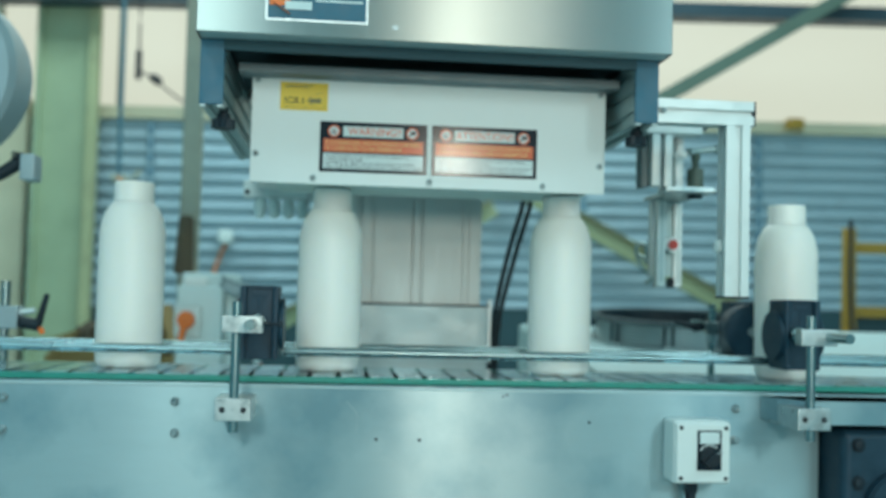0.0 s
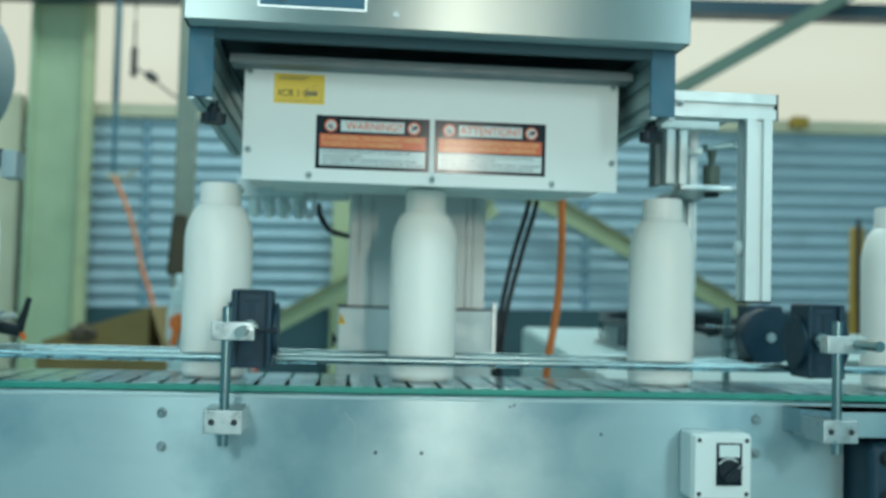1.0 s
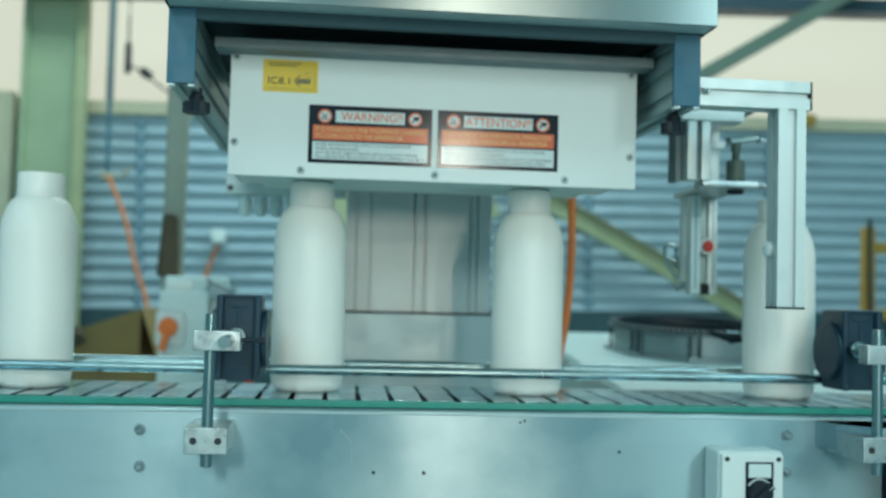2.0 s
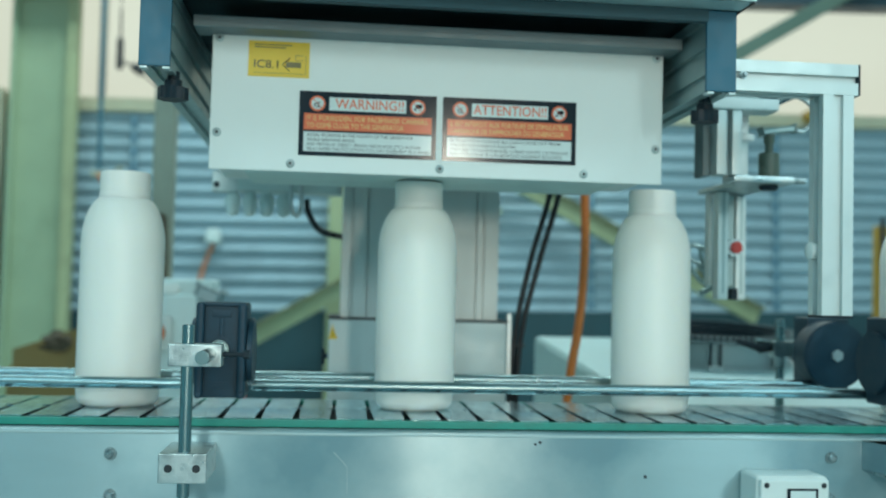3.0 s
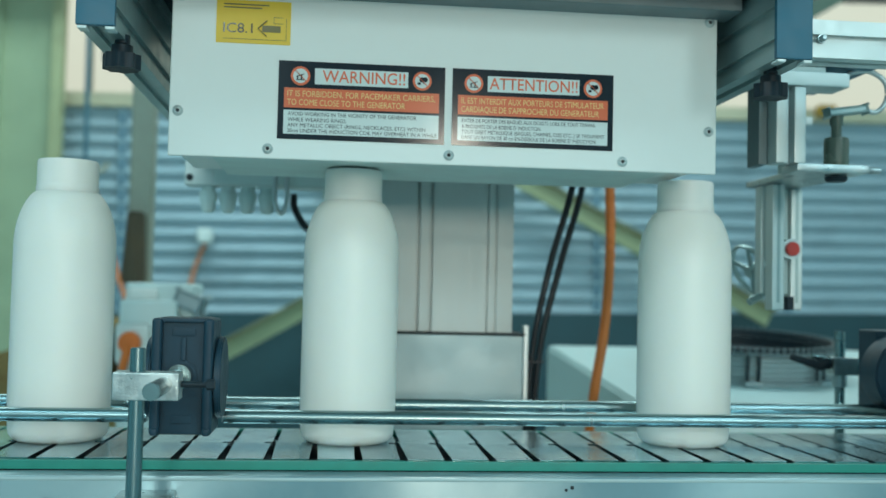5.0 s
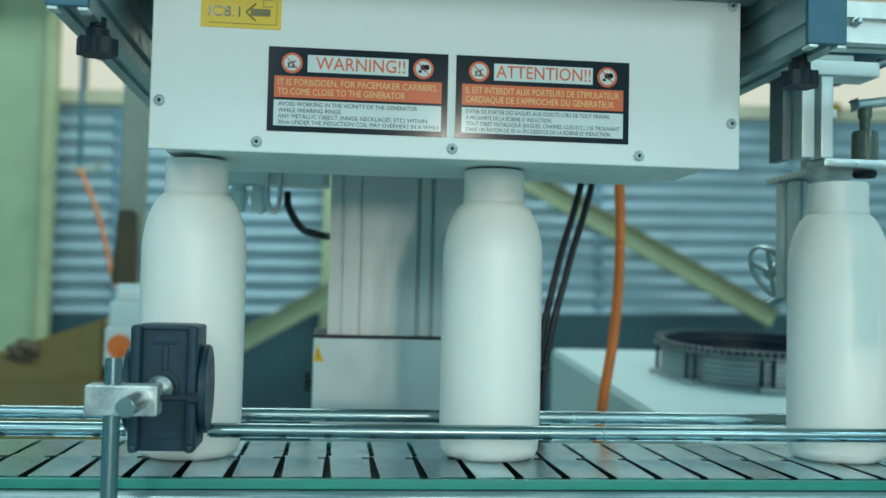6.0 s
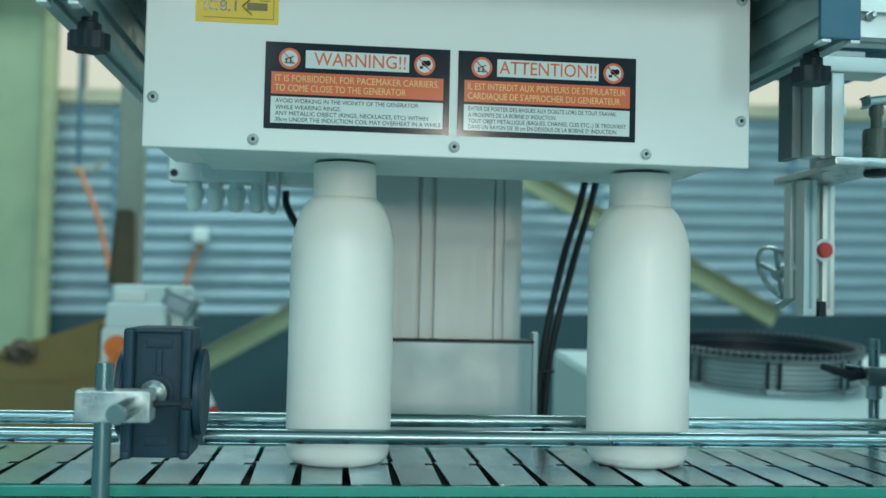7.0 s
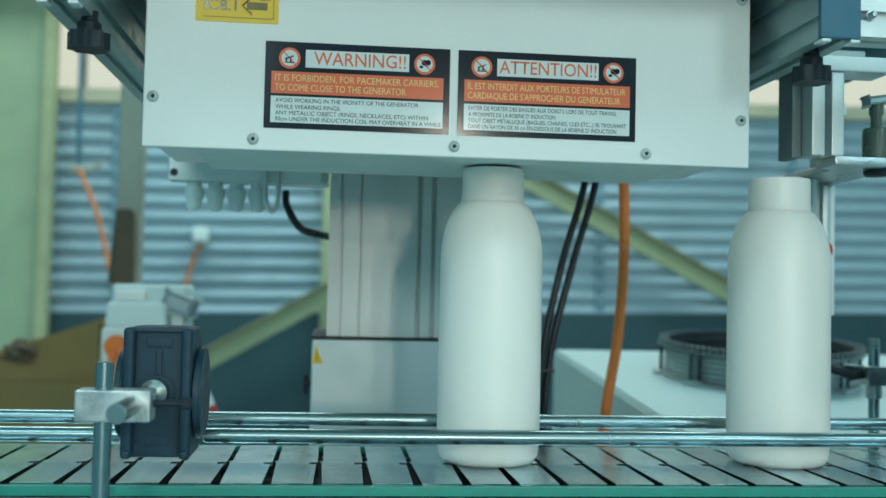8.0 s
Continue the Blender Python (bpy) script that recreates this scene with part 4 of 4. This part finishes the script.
bm = join(bm, rod((0, 0, -0.006), (0, 0, 0.02), 0.008, 16), rod((0.035, 0, 0), (0.035, 0, -0.022), 0.005, 12))
bm.transform(pose(0.477, 0.258, 0.176, 0, 62, 12) @ Matrix.Scale(0.88, 4))
part("handwheel", bm, M_profile, su, "grey spoked handwheel")
bm = lathe([(0, 0.0), (0.0110, 0.0), (0.0122, 0.002), (0.0122, 0.0265), (0.0112, 0.0295), (0.005, 0.031), (0.005, 0.041), (0.0065, 0.043), (0.0065, 0.053), (0, 0.054)], 24)
bm.transform(Matrix.Translation((0.498, 0.100, 0.2762)))
part("oil_cup", bm, M_glassy, su, "dark oil cup on the plate")
bm = lathe([(0, -0.006), (0.009, -0.006), (0.011, -0.004), (0.011, -0.001), (0, 0)], 20)
bm.transform(Matrix.Translation((0.498, 0.100, 0.2679)))
part("cup_foot", bm, M_dark, su)
part("lever", bar((0.488, 0.100, 0.3305), (0.528, 0.100, 0.3365), 0.0075, 0.012, 0.002), M_profile, su)
part("hose_loop", tube([(x, 0.10, z) for x, z in ((0.500, 0.358), (0.512, 0.372), (0.532, 0.375), (0.549, 0.365), (0.551, 0.347), (0.540, 0.334), (0.526, 0.336))], 0.0026), M_alublock, su, "curved steel loop")

# ---- the sloping machine cover and the round bowl on it ----
SL = Matrix.Translation((0.412, 1.06, 0.049)) @ pose(0, 0, 0, 4.55, 0, 0)
tb = thing("machine_cover", "white sloping machine cover behind the conveyor", "machine")
bm = prism([(0, -0.78), (1.5, -0.78), (1.5, 0), (0, 0)], -0.95, 0)
for v in bm.verts:
    v.co = SL @ v.co if v.co.z > -0.5 else Vector((SL @ Vector((v.co.x, v.co.y, 0)))[:2] + (FLOOR,))
bmesh.ops.bevel(bm, geom=bm.edges[:], offset=0.003, segments=2, affect="EDGES")
part("cover", bm, M_table, tb)
bm = prism([(0.4085, 0.29), (0.4115, 0.29), (0.4115, 1.05), (0.4085, 1.05)], FLOOR, -0.02)
for v in bm.verts:
    if v.co.z > -0.5:
        v.co.z = 0.049 - (1.06 - v.co.y) * 0.0796 - 0.006
part("side_panel", bm, M_table, tb, smooth=False)
rb = thing("round_bowl", "galvanised round bowl with a dark open top", "bowl")
RC = SL @ Matrix.Translation((0.670 - 0.412, 0.76 - 1.06, 0.0)) @ Matrix.Diagonal((0.95, 0.95, 0.90, 1.0))
prof = [(0, 0.001), (0.158, 0.001), (0.158, 0.005), (0.151, 0.006)]
for k in range(5):
    z = 0.006 + k * 0.0085
    prof += [(0.1475, z), (0.1515, z + 0.002), (0.1515, z + 0.0055), (0.1475, z + 0.0075)]
bm = lathe(prof + [(0.1475, 0.0495), (0.144, 0.0495), (0.144, 0.004), (0, 0.004)], 72)
bm.transform(RC)
part("wall", bm, M_ring, rb, "ribbed galvanised wall")
bm = lathe([(0, 0.030), (0.1435, 0.030), (0.1435, 0.049), (0.1475, 0.0500), (0.153, 0.0500), (0.155, 0.052), (0.155, 0.061), (0.152, 0.063), (0.148, 0.063), (0.146, 0.060), (0.1445, 0.050), (0.1425, 0.032), (0, 0.032)], 72)
bm.transform(RC)
part("rim", bm, M_dark, rb, "dark raised rim")
for k in range(8):
    for da in (-3.2, 3.2):
        bm = rod((0.157, 0, 0.004), (0.157, 0, 0.056), 0.0026, 10)
        bm.transform(RC @ pose(0, 0, 0, 0, 0, 30 + 45 * k + da))
        part("stay_rod", bm, M_dark, rb)
    bm = box(0.150, 0.170, -0.014, 0.014, 0.0, 0.008, 0.002)
    bm.transform(RC @ pose(0, 0, 0, 0, 0, 30 + 45 * k))
    part("foot", bm, M_ring, rb)
for k in range(90):
    a = 2 * math.pi * k / 90
    bm = rod((0.160 * math.cos(a), 0.160 * math.sin(a), 0.052), (0.160 * math.cos(a), 0.160 * math.sin(a), 0.066), 0.0016, 6)
    bm.transform(RC)
    part("peg", bm, M_rail, rb, smooth=False)
bm = lathe([(0.1548, 0.052), (0.1625, 0.052), (0.1625, 0.055), (0.1548, 0.055), (0.1548, 0.052)], 72)
bm.transform(RC)
part("peg_ring", bm, M_rail, rb, "grey ring that holds the pegs")

# ---- the pale green bracing of the far wall ----
st = thing("beam_3", "pale green steel bracing before the corrugated wall", "brace", kind="structure")
for a, b in (((0.72, 4.14, 0.814), (2.19, 4.14, 0.060)), ((0.80, 4.08, 0.590), (-0.64, 4.08, -0.232))):
    part("brace", bar(a, b, 0.05, 0.082, 0.004, up=(0, 1, 0)), M_brace, st)
    d = Vector((a[2] - b[2], 0, b[0] - a[0])).normalized() * (0.047 if b[0] > a[0] else -0.047)
    a2, b2 = Vector(a) + d + Vector((0, -0.02, 0)), Vector(b) + d + Vector((0, -0.02, 0))
    # the flange is coloured darker to stand for its shaded side
    part("flange", bar(a2, b2, 0.09, 0.012, 0.002, up=(0, 1, 0)), M_brace_shade, st, "outstanding flange of the brace, its shade put into the colour")
part("post", box(-0.05, 0.045, 4.18, 4.25, FLOOR, ROOF, 0.004), M_brace, st)
# ---- control box on the left ----
cx = thing("control_box", "light grey control box with an orange rotary switch", "control box", (-0.391, 1.08, 0))
part("stand", box(0.03, 0.09, 0.04, 0.10, FLOOR, -0.16, 0.003), M_boxgrey, cx)
part("case", box(0.0, 0.105, 0.0, 0.14, -0.17, 0.118, 0.006, 3), M_boxgrey, cx)
part("top_box", box(0.006, 0.132, 0.02, 0.16, 0.095, 0.150, 0.006, 3), M_boxgrey, cx)
part("side_case", box(0.106, 0.132, 0.03, 0.15, -0.17, 0.105, 0.005), M_boxgrey, cx)
part("hinge_cap", box(0.012, 0.066, 0.012, 0.0195, 0.118, 0.140, 0.004), M_white, cx, "pale hinged cap")
part("tilted_cover", bar((0.098, 0.06, 0.126), (0.146, 0.06, 0.108), 0.032, 0.10, 0.006, up=(0, 0, 1)), M_drum, cx, "grey tilted side cover")
part("switch_plate", box(-0.004, 0.058, -0.012, 0.0, 0.0, 0.075, 0.008, 3), M_swhite, cx, "white switch plate")
part("orange_knob", join(rod((0.024, -0.011, 0.040), (0.024, -0.030, 0.040), 0.021, 28, 0.019, 0.002), bar((0.024, -0.026, 0.036), (0.014, -0.026, -0.012), 0.016, 0.014, 0.003, up=(0, 1, 0))), M_orange, cx, "orange rotary switch knob")
tagged(obj("cable_wrap", rod((-0.416, 1.333, 0.15), (-0.413, 1.333, 0.30), 0.026, 14, 0.018, 0.004), M_brown, smooth=True), "brown tape wrap tied to the post", "bundle")

tp = thing("striped_tape", "curled red and white striped tape hanging from the control box", "tape")
for k in range(6):
    a0, a1 = k / 6, (k + 1) / 6
    p0, p1 = (-0.258 + 0.075 * a0, 1.02, 0.045 - 0.13 * a0 ** 1.4), (-0.258 + 0.075 * a1, 1.02, 0.045 - 0.13 * a1 ** 1.4)
    part("stripe", bar(p0, p1, 0.004, 0.014, 0, up=(0, 1, 0)), M_red if k % 2 else M_swhite, tp, smooth=False)

# cartons
def carton(x, y, z, w, d, h, turn, open_top, label):
    c = thing("carton", label, "carton", (x, y, z), group="cartons")
    c.rotation_euler = (0, 0, radians(turn))
    part("box", box(-w / 2, w / 2, -d / 2, d / 2, 0, h, 0.003), M_carton, c)
    if open_top:
        part("flap", bar((-w / 2 - 0.10, -d / 2, h - 0.06), (-w / 2, -d / 2, h), 0.004, d * 0.9, 0), M_carton, c)
        part("flap", bar((w / 2, 0, h), (w / 2 + 0.09, 0, h - 0.10), 0.004, d * 0.9, 0), M_carton, c)
    return c


carton(-0.70, 2.1, FLOOR, 0.42, 0.36, 0.45, 6, False, "closed brown carton on the floor")
carton(-0.70, 2.1, FLOOR + 0.45, 0.40, 0.34, 0.40, -8, False, "brown carton stacked on another carton")
cw = thing("carton", "tilted brown carton with an open flap on the stack", "carton", (-0.70, 2.1, FLOOR + 0.85), group="cartons")
part("box", prism([(-0.20, -0.16), (0.115, -0.16), (0.115, 0.16), (-0.20, 0.16)], 0.0, 0.16), M_carton, cw, smooth=False)
for v in cw.children[0].data.vertices:
    if v.co.z > 0.1 and v.co.x < 0:
        v.co.z = 0.05
part("flap", bar((0.117, -0.02, 0.160), (0.17, -0.02, 0.01), 0.004, 0.28, 0, up=(1, 0, 0)), M_carton, cw)

bm = bmesh.new()
bmesh.ops.create_icosphere(bm, subdivisions=3, radius=1)
for v in bm.verts:
    k = 1 + 0.5 * noise.noise(v.co * 2.2) + 0.25 * noise.noise(v.co * 6)
    v.co = Vector((-0.775 + v.co.x * 0.055 * k, 1.96 + v.co.y * 0.04 * k, -0.032 + max(-0.022, v.co.z * 0.034 * k)))
tagged(obj("crumpled_paper", bm, M_brown, smooth=True), "crumpled dark brown paper lying on the carton", "paper")

# ---- things on and before the far wall ----
tagged(obj("hanging_cable", tube([(-1.14, 3.9, ROOF), (-1.135, 3.9, 2.0), (-1.13, 3.9, 1.2), (-1.125, 3.9, 0.66)], 0.011), M_bluecable, smooth=True), "blue-grey cable hanging from the roof", "cable")
tagged(obj("hanging_cable", tube([(-1.125, 3.88, 0.66), (-1.10, 3.88, 0.62), (-1.03, 3.88, 0.45), (-0.97, 3.88, 0.22), (-0.90, 3.88, -0.02), (-0.88, 3.88, -0.5)], 0.009), M_orangehose, smooth=True), "orange cable hanging on from a joint", "cable")
tagged(obj("cable_joint", join(box(-1.16, -1.08, 3.875, 3.925, 0.645, 0.675, 0.006), rod((-1.06, 3.89, 0.655), (-1.02, 3.89, 0.70), 0.012, 8)), M_tanpost), "small joint box on the hanging cable", "joint")
tagged(obj("hanging_wire", join(tube([(-1.05, 3.9, ROOF), (-1.05, 3.9, 2.0), (-1.05, 3.9, 1.32), (-1.04, 3.9, 1.21), (-0.97, 3.9, 1.17), (-0.90, 3.9, 1.11), (-0.78, 3.9, 1.03)], 0.0055), box(-1.065, -1.035, 3.885, 3.915, 1.16, 1.31, 0.008), rod((-0.985, 3.9, 1.18), (-0.94, 3.9, 1.15), 0.022, 12)), M_black_cable, smooth=True), "thin black wire with an inline switch", "wire")
tagged(obj("wall_button", join(box(-0.663, -0.587, 4.18, 4.285, 0.362, 0.438, 0.018, 3)), M_swhite), "white push-button box on the corrugated wall", "button")
tagged(obj("wall_cable", tube([(-0.625, 4.27, 0.37), (-0.655, 4.27, 0.30), (-0.69, 4.27, 0.18), (-0.695, 4.27, 0.03)], 0.009), M_orangehose, smooth=True), "orange cable under the wall button", "cable")
tagged(obj("beacon", join(box(2.49, 2.585, 4.2, 4.265, 1.115, 1.175, 0.01)), M_yellowframe), "small ochre lamp box on the sill", "lamp box")

yf = thing("yellow_rack", "ochre painted tubular rack on the floor", "rack")
for x in (2.09, 2.75):
    part("post", box(x - 0.022, x + 0.022, 2.70, 2.745, FLOOR, 0.44 if x < 2.3 else 0.40, 0.004), M_yellowframe, yf)
for z in (0.335, 0.07, -0.35):
    part("rail", box(2.112, 2.728, 2.70, 2.74, z, z + 0.045, 0.004), M_yellowframe, yf)
part("panel", box(2.112, 2.728, 2.745, 2.75, -0.30, 0.07), M_plinth, yf)
tagged(obj("cable", tube([(2.08, 2.69, 0.47), (2.075, 2.68, 0.2), (2.09, 2.68, -0.2), (2.09, 2.69, -0.9)], 0.009), M_black_cable, smooth=True), "dark cable along the rack post", "cable")

# ---- the machine part at the infeed, seen at the edge ----
dm = thing("infeed_drum", "grey-blue round drum with a clamp on a stand", "drum", (-0.66, 0.30, 0))
bm = lathe([(0, -0.05), (0.13, -0.05), (0.14, -0.04), (0.14, 0.04), (0.13, 0.05), (0, 0.05)], 56)
bm.transform(pose(0, 0, 0.435, 90, 0, 0))
part("drum", bm, M_drum, dm)
part("stand", box(-0.05, -0.01, 0.02, 0.05, FLOOR, 0.32, 0.003), M_profile, dm)
part("arm", tube([(-0.02, -0.04, 0.27), (0.09, -0.05, 0.265), (0.145, -0.05, 0.29), (0.15, -0.05, 0.31)], 0.010), M_dark, dm)
part("bracket", box(0.155, 0.178, -0.06, -0.02, 0.268, 0.308, 0.003), M_drum, dm)
part("clamp_rod", rod((0.15, -0.08, FLOOR), (0.15, -0.08, 0.115), 0.007, 14), M_chrome, dm)
part("clamp_block", box(0.135, 0.172, -0.095, -0.06, 0.045, 0.078, 0.002), M_drum, dm)
part("clamp_handle", join(rod((0.172, -0.08, 0.055), (0.200, -0.08, 0.050), 0.009, 12), rod((0.198, -0.08, 0.050), (0.210, -0.08, 0.097), 0.006, 12, 0.004)), M_dark, dm, "black clamp handle")
part("clamp_shaft", rod((0.165, -0.085, 0.068), (0.195, -0.085, 0.072), 0.0045, 10), M_alu_white, dm)
part("handle_tip", rod((0.203, -0.085, 0.047), (0.207, -0.085, 0.038), 0.004, 10), M_orange, dm)


# ---- what moves ----
def motions():
    times = [0.5 * k for k in range(17)]
    walk(chain, [(t, pose(SPEED * t, 0, 0)) for t in times])
    for b, x in zip(bottles, BOTTLES):
        walk(b, [(t, pose(x + SPEED * t, BOTTLE_Y, 0)) for t in times])


motions()
